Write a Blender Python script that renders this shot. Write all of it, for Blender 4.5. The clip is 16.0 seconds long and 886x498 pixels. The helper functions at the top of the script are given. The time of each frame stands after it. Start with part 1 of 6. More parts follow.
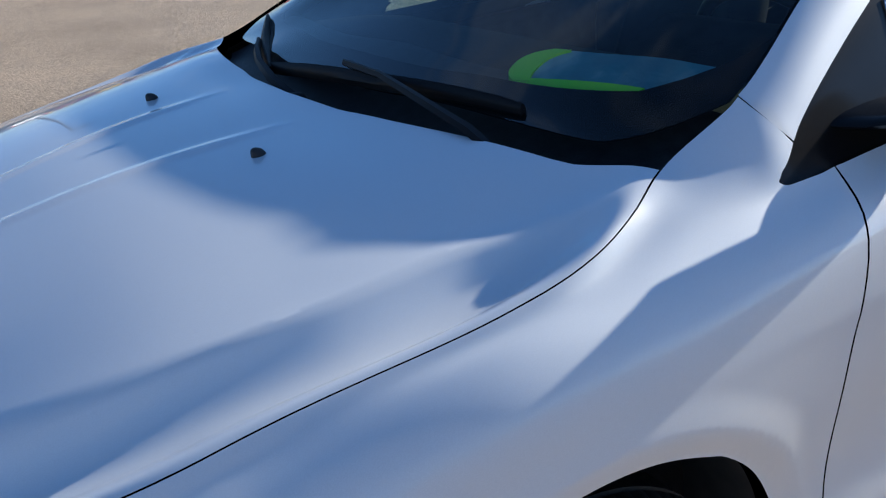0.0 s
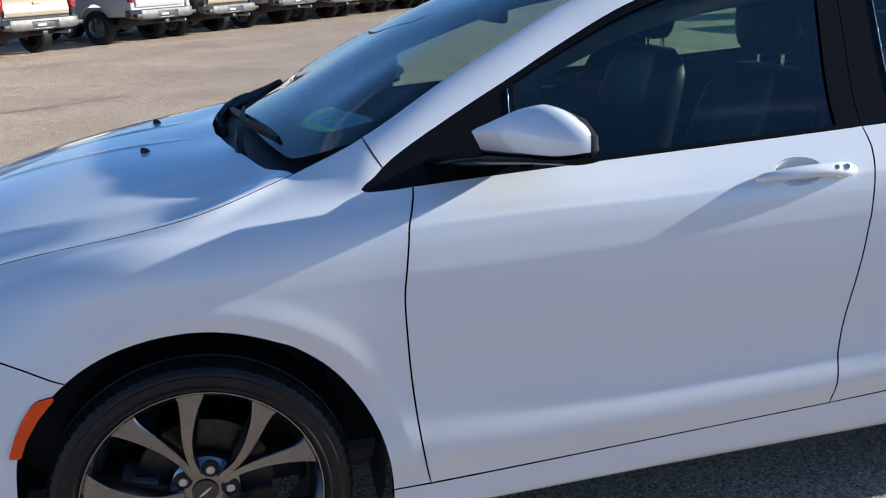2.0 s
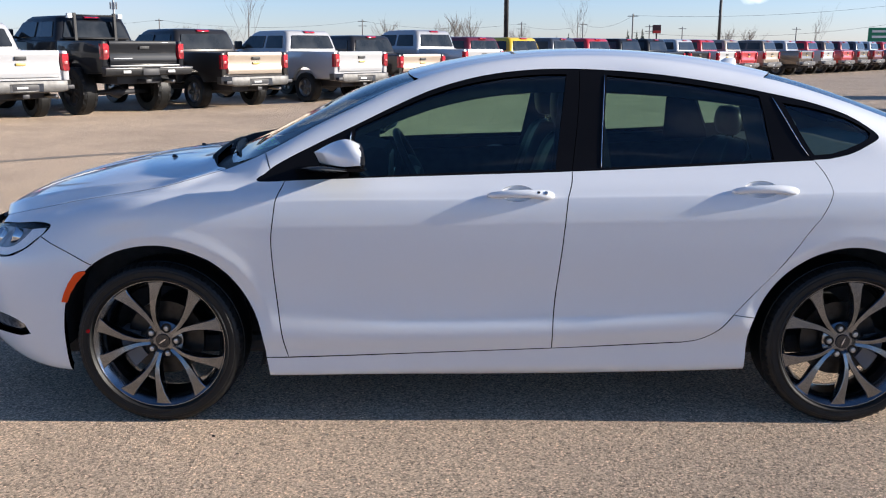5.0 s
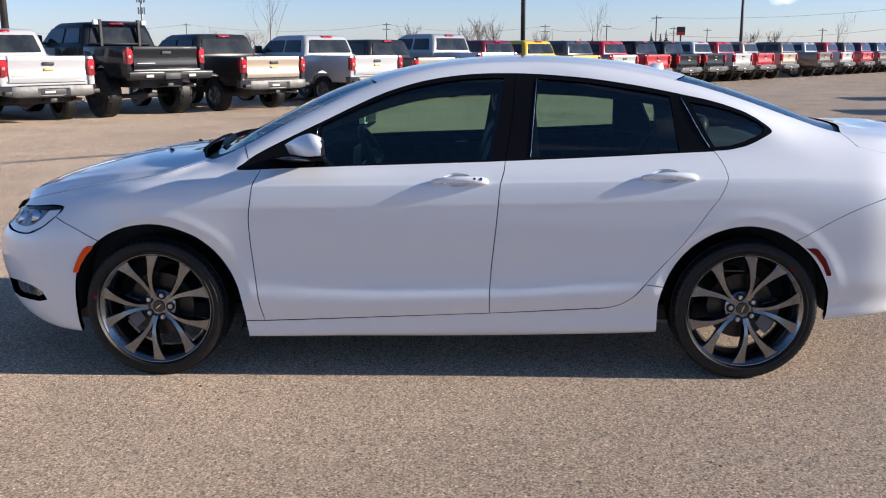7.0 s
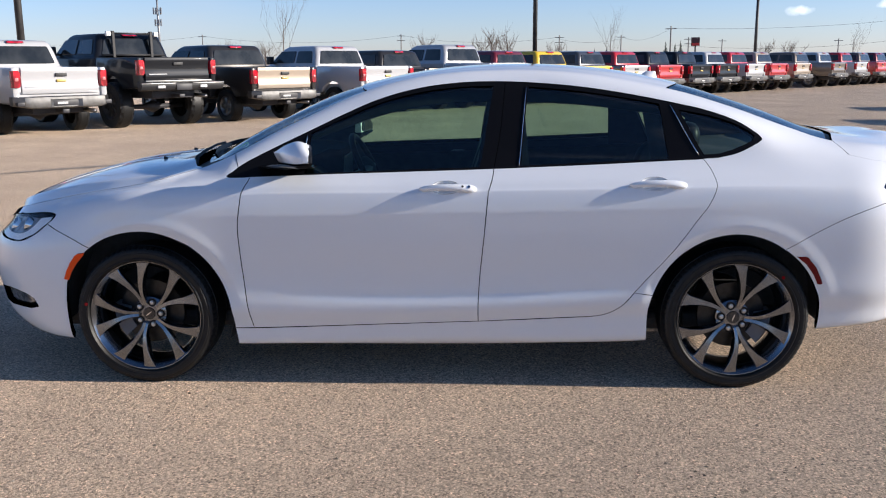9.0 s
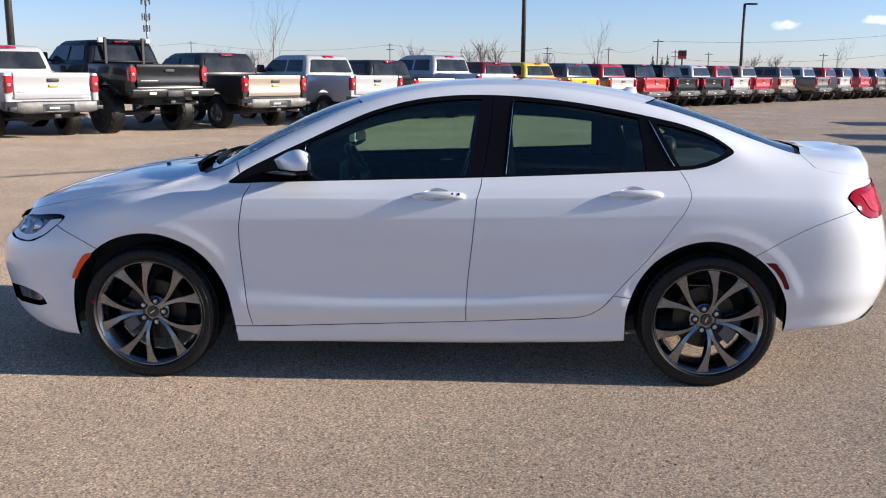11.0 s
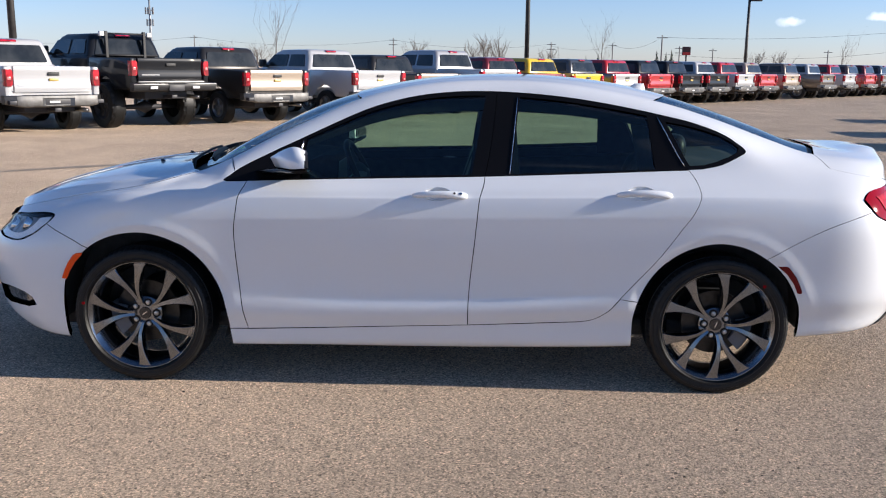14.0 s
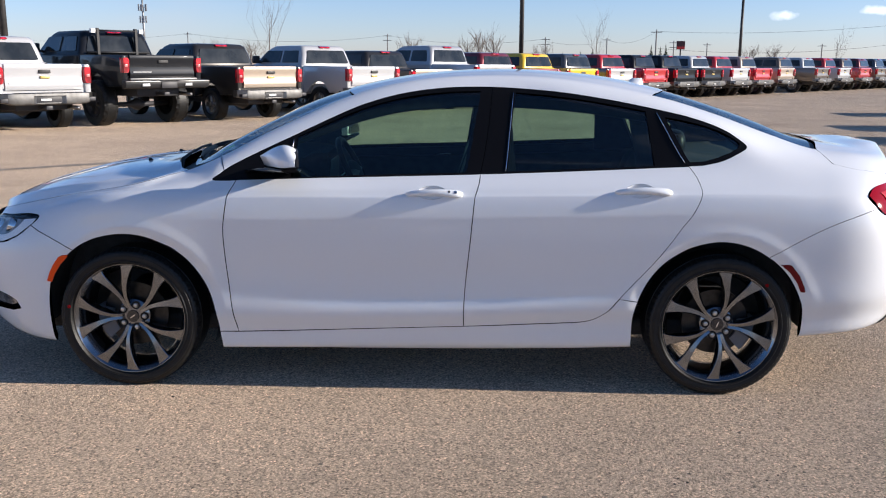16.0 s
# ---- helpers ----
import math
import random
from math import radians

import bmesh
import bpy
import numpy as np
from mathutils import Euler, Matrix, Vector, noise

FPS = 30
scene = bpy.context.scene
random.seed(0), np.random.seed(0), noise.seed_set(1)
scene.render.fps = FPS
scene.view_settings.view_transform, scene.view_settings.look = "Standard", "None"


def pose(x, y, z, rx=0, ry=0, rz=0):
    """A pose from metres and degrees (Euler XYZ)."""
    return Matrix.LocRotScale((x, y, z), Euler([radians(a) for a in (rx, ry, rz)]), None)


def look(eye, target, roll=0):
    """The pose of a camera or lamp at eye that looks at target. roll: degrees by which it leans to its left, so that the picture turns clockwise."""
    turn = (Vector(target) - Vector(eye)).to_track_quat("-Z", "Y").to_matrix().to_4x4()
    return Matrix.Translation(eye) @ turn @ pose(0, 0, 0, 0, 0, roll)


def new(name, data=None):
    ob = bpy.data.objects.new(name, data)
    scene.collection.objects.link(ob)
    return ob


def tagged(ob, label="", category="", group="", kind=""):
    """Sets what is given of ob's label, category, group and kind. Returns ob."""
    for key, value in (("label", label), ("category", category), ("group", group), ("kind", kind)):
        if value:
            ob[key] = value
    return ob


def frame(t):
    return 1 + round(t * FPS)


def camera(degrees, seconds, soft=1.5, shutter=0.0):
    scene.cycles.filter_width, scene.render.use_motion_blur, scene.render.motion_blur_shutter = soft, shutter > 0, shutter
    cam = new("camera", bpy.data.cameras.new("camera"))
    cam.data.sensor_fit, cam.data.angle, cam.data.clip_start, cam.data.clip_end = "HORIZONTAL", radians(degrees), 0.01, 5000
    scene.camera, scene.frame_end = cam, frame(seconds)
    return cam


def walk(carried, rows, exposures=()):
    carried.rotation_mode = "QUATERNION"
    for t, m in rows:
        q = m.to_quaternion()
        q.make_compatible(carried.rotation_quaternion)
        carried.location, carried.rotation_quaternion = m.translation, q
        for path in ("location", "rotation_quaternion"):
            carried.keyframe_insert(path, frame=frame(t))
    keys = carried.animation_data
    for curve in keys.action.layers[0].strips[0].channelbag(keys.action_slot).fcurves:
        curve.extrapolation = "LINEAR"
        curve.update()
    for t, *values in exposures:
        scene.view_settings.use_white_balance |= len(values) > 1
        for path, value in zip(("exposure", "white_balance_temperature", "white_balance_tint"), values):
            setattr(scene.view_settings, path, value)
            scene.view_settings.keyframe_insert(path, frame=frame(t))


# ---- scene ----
cam = camera(52.0, 16.0, 1.1)
PATH = [
    (0, (-0.605, -1.537, 1.42), (0.392, 0.003, 0.622), -4.1),
    (0.5, (-0.501, -1.857, 1.444), (0.326, -0.178, 0.738), -4.2),
    (1, (-0.373, -2.181, 1.476), (0.318, -0.431, 0.798), -6.1),
    (1.5, (-0.1, -2.466, 1.438), (0.465, -0.643, 0.839), -4.7),
    (2, (0.134, -2.748, 1.444), (0.551, -0.884, 0.851), -2.8),
    (2.5, (0.341, -3.021, 1.442), (0.589, -1.123, 0.862), -2.6),
    (3, (0.534, -3.268, 1.458), (0.659, -1.349, 0.91), -1.3),
    (3.5, (0.788, -3.541, 1.466), (0.862, -1.609, 0.955), 0.1),
    (4, (0.938, -3.789, 1.481), (0.974, -1.845, 1.009), 0.5),
    (6.5, (1.399, -4.985, 1.516), (1.349, -3.031, 1.093), -0.7),
    (7, (1.483, -4.995, 1.523), (1.417, -3.043, 1.095), -0.3),
    (7.5, (1.552, -4.975, 1.515), (1.458, -3.021, 1.099), 0.4),
    (8, (1.577, -4.957, 1.51), (1.477, -3.001, 1.104), 0.3),
    (8.5, (1.598, -4.958, 1.509), (1.498, -3.001, 1.108), -0.2),
    (9, (1.603, -4.992, 1.509), (1.505, -3.036, 1.104), -0.4),
    (11.5, (1.596, -5.253, 1.535), (1.532, -3.291, 1.152), 0.4),
    (12, (1.608, -5.21, 1.53), (1.546, -3.249, 1.142), 0.1),
    (12.5, (1.608, -5.179, 1.536), (1.546, -3.218, 1.144), 0.2),
    (13, (1.604, -5.155, 1.536), (1.538, -3.196, 1.141), 0.3),
    (13.5, (1.608, -5.135, 1.535), (1.534, -3.176, 1.142), 0.4),
    (14, (1.597, -5.093, 1.532), (1.523, -3.134, 1.137), 0.6),
    (14.5, (1.597, -5.03, 1.523), (1.528, -3.072, 1.121), 0.7),
    (15, (1.599, -5.004, 1.527), (1.53, -3.045, 1.13), 0.5),
    (15.5, (1.588, -4.995, 1.531), (1.524, -3.036, 1.135), 0.4),
    (16, (1.596, -4.988, 1.53), (1.532, -3.031, 1.126), 0.3),
]
walk(cam, [(t, look(eye, target, roll)) for t, eye, target, roll in PATH], [(0.0, 0.86, 5800, 3), (1.0, 1.00, 5730, 3), (2.0, 0.94, 5700, 3), (2.5, 1.04, 5740, 3), (3.0, 1.12, 5800, 4), (3.5, 1.04, 5820, 5), (4.2, 0.94, 5920, 7), (6.3, 0.75, 6060, 10), (16.0, 0.75, 6060, 10)])

# ---- world, sun ----
SUN_EL, SUN_AZ = 18.2, -1.5          # degrees above the horizon; azimuth from +x towards +y
world = bpy.data.worlds.new("world")
scene.world = world
world.use_nodes = True
wn = world.node_tree.nodes
wl = world.node_tree.links
wn.clear()
sky = wn.new("ShaderNodeTexSky")
sky.sky_type, sky.sun_disc = "NISHITA", False
sky.sun_elevation, sky.sun_rotation = radians(SUN_EL), radians(90 - SUN_AZ)
sky.air_density, sky.dust_density, sky.ozone_density = 1.0, 0.2, 3.0
bg = wn.new("ShaderNodeBackground")
bg.inputs[1].default_value = 0.062
wo = wn.new("ShaderNodeOutputWorld")
tint = wn.new("ShaderNodeMix")
tint.data_type, tint.blend_type = "RGBA", "MULTIPLY"
tint.inputs[0].default_value = 1.0
# haze towards the horizon and thin drifting cloud
geo = wn.new("ShaderNodeTexCoord")
sep = wn.new("ShaderNodeSeparateXYZ")
wl.new(geo.outputs["Generated"], sep.inputs[0])
haze = wn.new("ShaderNodeValToRGB")
haze.color_ramp.elements[0].position, haze.color_ramp.elements[0].color = 0.0, (1.32, 1.35, 1.86, 1)
haze.color_ramp.elements[1].position, haze.color_ramp.elements[1].color = 0.30, (0.77, 0.95, 1.20, 1)
wl.new(sep.outputs[2], haze.inputs[0])
wl.new(haze.outputs[0], tint.inputs[7])
wl.new(sky.outputs[0], tint.inputs[6])
flat = wn.new("ShaderNodeMapping")
flat.inputs["Scale"].default_value = (1.0, 1.0, 5.0)
wl.new(geo.outputs["Generated"], flat.inputs[0])
puff = wn.new("ShaderNodeTexNoise")
puff.inputs["Scale"].default_value, puff.inputs["Detail"].default_value = 2.6, 7.0
wl.new(flat.outputs[0], puff.inputs["Vector"])
thin = wn.new("ShaderNodeMapRange")
thin.inputs["From Min"].default_value, thin.inputs["From Max"].default_value, thin.inputs["To Max"].default_value = 0.56, 0.80, 0.45
wl.new(puff.outputs["Fac"], thin.inputs[0])
cloud = wn.new("ShaderNodeMix")
cloud.data_type = "RGBA"
cloud.inputs[7].default_value = (6.6, 6.8, 7.2, 1)
wl.new(thin.outputs[0], cloud.inputs[0])
wl.new(tint.outputs[2], cloud.inputs[6])
last = cloud.outputs[2]
wob = wn.new("ShaderNodeTexNoise")
wob.inputs["Scale"].default_value, wob.inputs["Detail"].default_value = 60.0, 4.0
wl.new(geo.outputs["Generated"], wob.inputs["Vector"])
for at, size in (((0.3093, 0.9498, 0.0473), (0.012, 0.0042)), ((0.3908, 0.9191, 0.0507), (0.011, 0.0034))):
    off = wn.new("ShaderNodeVectorMath")
    off.operation = "SUBTRACT"
    off.inputs[1].default_value = at
    wl.new(geo.outputs["Generated"], off.inputs[0])
    flatten = wn.new("ShaderNodeVectorMath")
    flatten.operation = "MULTIPLY"
    flatten.inputs[1].default_value = (1 / size[0], 1 / size[0], 1 / size[1])
    wl.new(off.outputs[0], flatten.inputs[0])
    far = wn.new("ShaderNodeVectorMath")
    far.operation = "LENGTH"
    wl.new(flatten.outputs[0], far.inputs[0])
    rough = wn.new("ShaderNodeMath")
    rough.operation = "MULTIPLY_ADD"
    rough.inputs[1].default_value, rough.inputs[2].default_value = 2.2, -1.1
    wl.new(wob.outputs["Fac"], rough.inputs[0])
    total = wn.new("ShaderNodeMath")
    wl.new(far.outputs["Value"], total.inputs[0])
    wl.new(rough.outputs[0], total.inputs[1])
    fade = wn.new("ShaderNodeMapRange")
    fade.inputs["From Min"].default_value, fade.inputs["From Max"].default_value = 1.3, 0.3
    fade.inputs["To Max"].default_value = 0.75
    wl.new(total.outputs[0], fade.inputs["Value"])
    mix = wn.new("ShaderNodeMix")
    mix.data_type = "RGBA"
    mix.inputs[7].default_value = (15.0, 14.8, 15.4, 1)
    wl.new(fade.outputs[0], mix.inputs[0])
    wl.new(last, mix.inputs[6])
    last = mix.outputs[2]
wl.new(last, bg.inputs[0])
wl.new(bg.outputs[0], wo.inputs[0])
sun = new("sun", bpy.data.lights.new("sun", "SUN"))
sun.data.energy, sun.data.angle, sun.data.color = 5.0, radians(0.53), (1.0, 0.87, 0.72)
sdir = Vector((math.cos(radians(SUN_EL)) * math.cos(radians(SUN_AZ)), math.cos(radians(SUN_EL)) * math.sin(radians(SUN_AZ)), math.sin(radians(SUN_EL))))
sun.matrix_world = look(sdir * 60, (0, 0, 0))

# ---- materials ----
def mat(name, color=(0.5, 0.5, 0.5), rough=0.5, metal=0.0, coat=0.0, spec=0.5, trans=0.0, ior=1.45, emit=0.0):
    m = bpy.data.materials.new(name)
    m.use_nodes = True
    b = m.node_tree.nodes["Principled BSDF"]
    b.inputs["Base Color"].default_value = (*color, 1)
    b.inputs["Roughness"].default_value = rough
    b.inputs["Metallic"].default_value = metal
    b.inputs["Coat Weight"].default_value = coat
    b.inputs["Coat Roughness"].default_value = 0.03
    b.inputs["Coat IOR"].default_value = 1.65
    b.inputs["Specular IOR Level"].default_value = spec
    b.inputs["Transmission Weight"].default_value = trans
    b.inputs["IOR"].default_value = ior
    if emit:
        b.inputs["Emission Color"].default_value = (*color, 1)
        b.inputs["Emission Strength"].default_value = emit
    return m


def nd(m, kind, **props):
    n = m.node_tree.nodes.new(kind)
    for k, v in props.items():
        n.inputs[k].default_value = v
    return n


def bsdf(m):
    return m.node_tree.nodes["Principled BSDF"]


def link(m, a, b):
    m.node_tree.links.new(a, b)


def ramp(m, fac, stops):
    r = m.node_tree.nodes.new("ShaderNodeValToRGB")
    while len(r.color_ramp.elements) < len(stops):
        r.color_ramp.elements.new(0.5)
    for e, (p, c) in zip(r.color_ramp.elements, stops):
        e.position, e.color = p, (*c, 1)
    link(m, fac, r.inputs[0])
    return r.outputs[0]


def mottle(m, stops, scale, bump=0.0, bscale=None, rough=None, detail=6.0):
    """Object-space noise into colour, and a finer one into bump and roughness."""
    tc = m.node_tree.nodes.new("ShaderNodeTexCoord")
    n = nd(m, "ShaderNodeTexNoise", Scale=scale, Detail=detail)
    link(m, tc.outputs["Object"], n.inputs["Vector"])
    link(m, ramp(m, n.outputs["Fac"], stops), bsdf(m).inputs["Base Color"])
    if bump:
        n2 = nd(m, "ShaderNodeTexNoise", Scale=bscale or scale * 6, Detail=4.0)
        link(m, tc.outputs["Object"], n2.inputs["Vector"])
        b = nd(m, "ShaderNodeBump", Strength=bump, Distance=0.01)
        link(m, n2.outputs["Fac"], b.inputs["Height"])
        link(m, b.outputs[0], bsdf(m).inputs["Normal"])
    if rough:
        n3 = nd(m, "ShaderNodeTexNoise", Scale=scale * 2.3, Detail=5.0)
        link(m, tc.outputs["Object"], n3.inputs["Vector"])
        mr = nd(m, "ShaderNodeMapRange", **{"To Min": rough[0], "To Max": rough[1]})
        link(m, n3.outputs["Fac"], mr.inputs["Value"])
        link(m, mr.outputs[0], bsdf(m).inputs["Roughness"])
    return m


def paint(name, color, metal=0.0, rough=0.35):
    """Clear-coated car paint with a fine flake and a trace of road dust."""
    m = mat(name, color, rough, metal, coat=1.0)
    tc = m.node_tree.nodes.new("ShaderNodeTexCoord")
    n = nd(m, "ShaderNodeTexNoise", Scale=900.0, Detail=1.0)
    link(m, tc.outputs["Object"], n.inputs["Vector"])
    d = [max(0.0, c * 0.93) for c in color]
    link(m, ramp(m, n.outputs["Fac"], [(0.35, d), (0.65, color)]), bsdf(m).inputs["Base Color"])
    n2 = nd(m, "ShaderNodeTexNoise", Scale=5.0, Detail=8.0)
    link(m, tc.outputs["Object"], n2.inputs["Vector"])
    mr = nd(m, "ShaderNodeMapRange", **{"From Min": 0.35, "From Max": 0.7, "To Min": 0.015, "To Max": 0.06})
    link(m, n2.outputs["Fac"], mr.inputs["Value"])
    link(m, mr.outputs[0], bsdf(m).inputs["Coat Roughness"])
    return m


def tinted(name, color, face=0.06, power=5.0):
    """Thin automotive glass: a tinted see-through sheet whose gloss grows from face-on to grazing."""
    m = bpy.data.materials.new(name)
    m.use_nodes = True
    t = m.node_tree
    t.nodes.clear()
    out = t.nodes.new("ShaderNodeOutputMaterial")
    tr = t.nodes.new("ShaderNodeBsdfTransparent")
    tr.inputs[0].default_value = (*color, 1)
    gl = t.nodes.new("ShaderNodeBsdfGlossy")
    gl.inputs["Roughness"].default_value = 0.01
    lw = t.nodes.new("ShaderNodeLayerWeight")
    lw.inputs["Blend"].default_value = 0.5
    pw = t.nodes.new("ShaderNodeMath")
    pw.operation = "POWER"
    pw.inputs[1].default_value = power
    t.links.new(lw.outputs["Facing"], pw.inputs[0])
    fr = t.nodes.new("ShaderNodeMapRange")
    fr.inputs["To Min"].default_value = face
    t.links.new(pw.outputs[0], fr.inputs["Value"])
    mx = t.nodes.new("ShaderNodeMixShader")
    t.links.new(fr.outputs[0], mx.inputs[0])
    t.links.new(tr.outputs[0], mx.inputs[1])
    t.links.new(gl.outputs[0], mx.inputs[2])
    t.links.new(mx.outputs[0], out.inputs[0])
    return m


M_WHITE = paint("white_pearl_paint", (0.775, 0.795, 0.825))
bsdf(M_WHITE).inputs["Coat IOR"].default_value = 1.52
M_BLACKGLOSS = mat("gloss_black_trim", (0.006, 0.006, 0.007), 0.18, spec=0.15)
M_BLACK = mottle(mat("black_plastic", (0.02, 0.02, 0.02), 0.55), [(0.3, (0.012, 0.012, 0.013)), (0.7, (0.028, 0.028, 0.03))], 40, 0.1, 300)
M_INNER = mottle(mat("dark_trim", (0.02, 0.02, 0.022), 0.7), [(0.3, (0.040, 0.042, 0.046)), (0.7, (0.065, 0.067, 0.072))], 20)
M_DASH = mottle(mat("dash_grain", (0.02, 0.02, 0.022), 0.85, spec=0.08), [(0.3, (0.012, 0.0125, 0.014)), (0.7, (0.022, 0.0225, 0.024))], 30, 0.2, 260)
M_GLASS = tinted("green_tinted_glass", (0.57, 0.755, 0.64), 0.085)
M_WSHIELD = tinted("windshield_glass", (0.67, 0.75, 0.72), 0.022, 3.2)
M_FRIT = mat("glass_border_black", (0.005, 0.005, 0.006), 0.7, spec=0.04)
M_RUBBER = mottle(mat("tyre_rubber", (0.02, 0.02, 0.02), 0.75, spec=0.38), [(0.3, (0.0065, 0.0065, 0.007)), (0.7, (0.0125, 0.0125, 0.0125))], 25, 0.15, 200, (0.38, 0.58))
M_RIM = mottle(mat("graphite_alloy", (0.16, 0.155, 0.15), 0.24, 1.0, coat=0.6), [(0.3, (0.19, 0.20, 0.217)), (0.7, (0.255, 0.267, 0.288))], 30, rough=(0.18, 0.28))
M_CHROME = mat("chrome", (0.75, 0.75, 0.76), 0.08, 1.0)
M_STEEL = mottle(mat("brake_steel", (0.4, 0.39, 0.37), 0.35, 0.9), [(0.3, (0.035, 0.034, 0.033)), (0.7, (0.06, 0.058, 0.056))], 30)
M_RED = mat("red_lens", (0.26, 0.001, 0.006), 0.06, spec=0.3)
M_REDDARK = mat("dark_red_lens", (0.13, 0.002, 0.006), 0.1, spec=0.3)
M_ORANGE = mat("amber_lens", (0.85, 0.085, 0.010), 0.2, coat=0.15, spec=0.25)


# ---- building helpers ----
def part(name, bm, material, parent, label=""):
    me = bpy.data.meshes.new(name)
    bm.to_mesh(me)
    bm.free()
    for mm in material if isinstance(material, (list, tuple)) else [material]:
        me.materials.append(mm)
    ob = new(name, me)
    ob.parent = parent
    if label:
        tagged(ob, label)
    return ob


def thing(name, m=None, label="", category="", group="", kind=""):
    ob = new(name)
    ob.empty_display_size = 0.1
    if m is not None:
        ob.matrix_world = m
    return tagged(ob, label, category, group, kind)


def smooth(bm, angle=40):
    for f in bm.faces:
        f.smooth = True
    for e in bm.edges:
        e.smooth = len(e.link_faces) == 2 and e.calc_face_angle(0) < radians(angle)
    return bm


def box(bm, lo, hi, bevel=0.0, m=None, mi=0):
    """A box with optionally bevelled edges, from corner to corner."""
    r = bmesh.ops.create_cube(bm, size=1.0)
    vs = r["verts"]
    for v in vs:
        v.co = Vector([(a + b) / 2 + c * (b - a) for a, b, c in zip(lo, hi, v.co)])
    fs = {f for v in vs for f in v.link_faces}
    for f in fs:
        f.material_index = mi
    if bevel:
        es = {e for v in vs for e in v.link_edges}
        r = bmesh.ops.bevel(bm, geom=list(es), offset=bevel, segments=2, affect="EDGES", profile=0.5)
        vs = list({v for v in vs if v.is_valid} | set(r["verts"]))
    if m is not None:
        bmesh.ops.transform(bm, matrix=m, verts=vs)
    return vs


def loft(bm, rings, closed=True, caps=True, mi=0):
    """Quads between rings of points, each a list of Vectors of one length."""
    vr = [[bm.verts.new(p) for p in r] for r in rings]
    n = len(vr[0])
    for a, b in zip(vr, vr[1:]):
        for i in range(n if closed else n - 1):
            j = (i + 1) % n
            f = bm.faces.new((a[i], a[j], b[j], b[i]))
            f.material_index = mi
    if caps and closed:
        for r, rev in ((vr[0], True), (vr[-1], False)):
            f = bm.faces.new(list(reversed(r)) if rev else r)
            f.material_index = mi
    return vr


def ring(cx, cy, cz, r, n, axis="y", r2=None, a0=0.0):
    out = []
    for i in range(n):
        a = a0 + 2 * math.pi * i / n
        u, v = r * math.cos(a), (r2 or r) * math.sin(a)
        out.append(Vector({"y": (cx + u, cy, cz + v), "x": (cx, cy + u, cz + v), "z": (cx + u, cy + v, cz)}[axis]))
    return out


def tube(bm, pts, r, n=8, mi=0):
    """A round bar along points; r may be a list."""
    rings = []
    for i, p in enumerate(pts):
        p = Vector(p)
        d = (Vector(pts[min(i + 1, len(pts) - 1)]) - Vector(pts[max(i - 1, 0)])).normalized()
        s = d.cross(Vector((0.31, 0.22, 0.92))).normalized()
        u = s.cross(d)
        rr = r[i] if isinstance(r, (list, tuple)) else r
        rings.append([p + (s * math.cos(2 * math.pi * k / n) + u * math.sin(2 * math.pi * k / n)) * rr for k in range(n)])
    loft(bm, rings, mi=mi)


def recalc(bm):
    bmesh.ops.recalc_face_normals(bm, faces=bm.faces[:])
    return bm


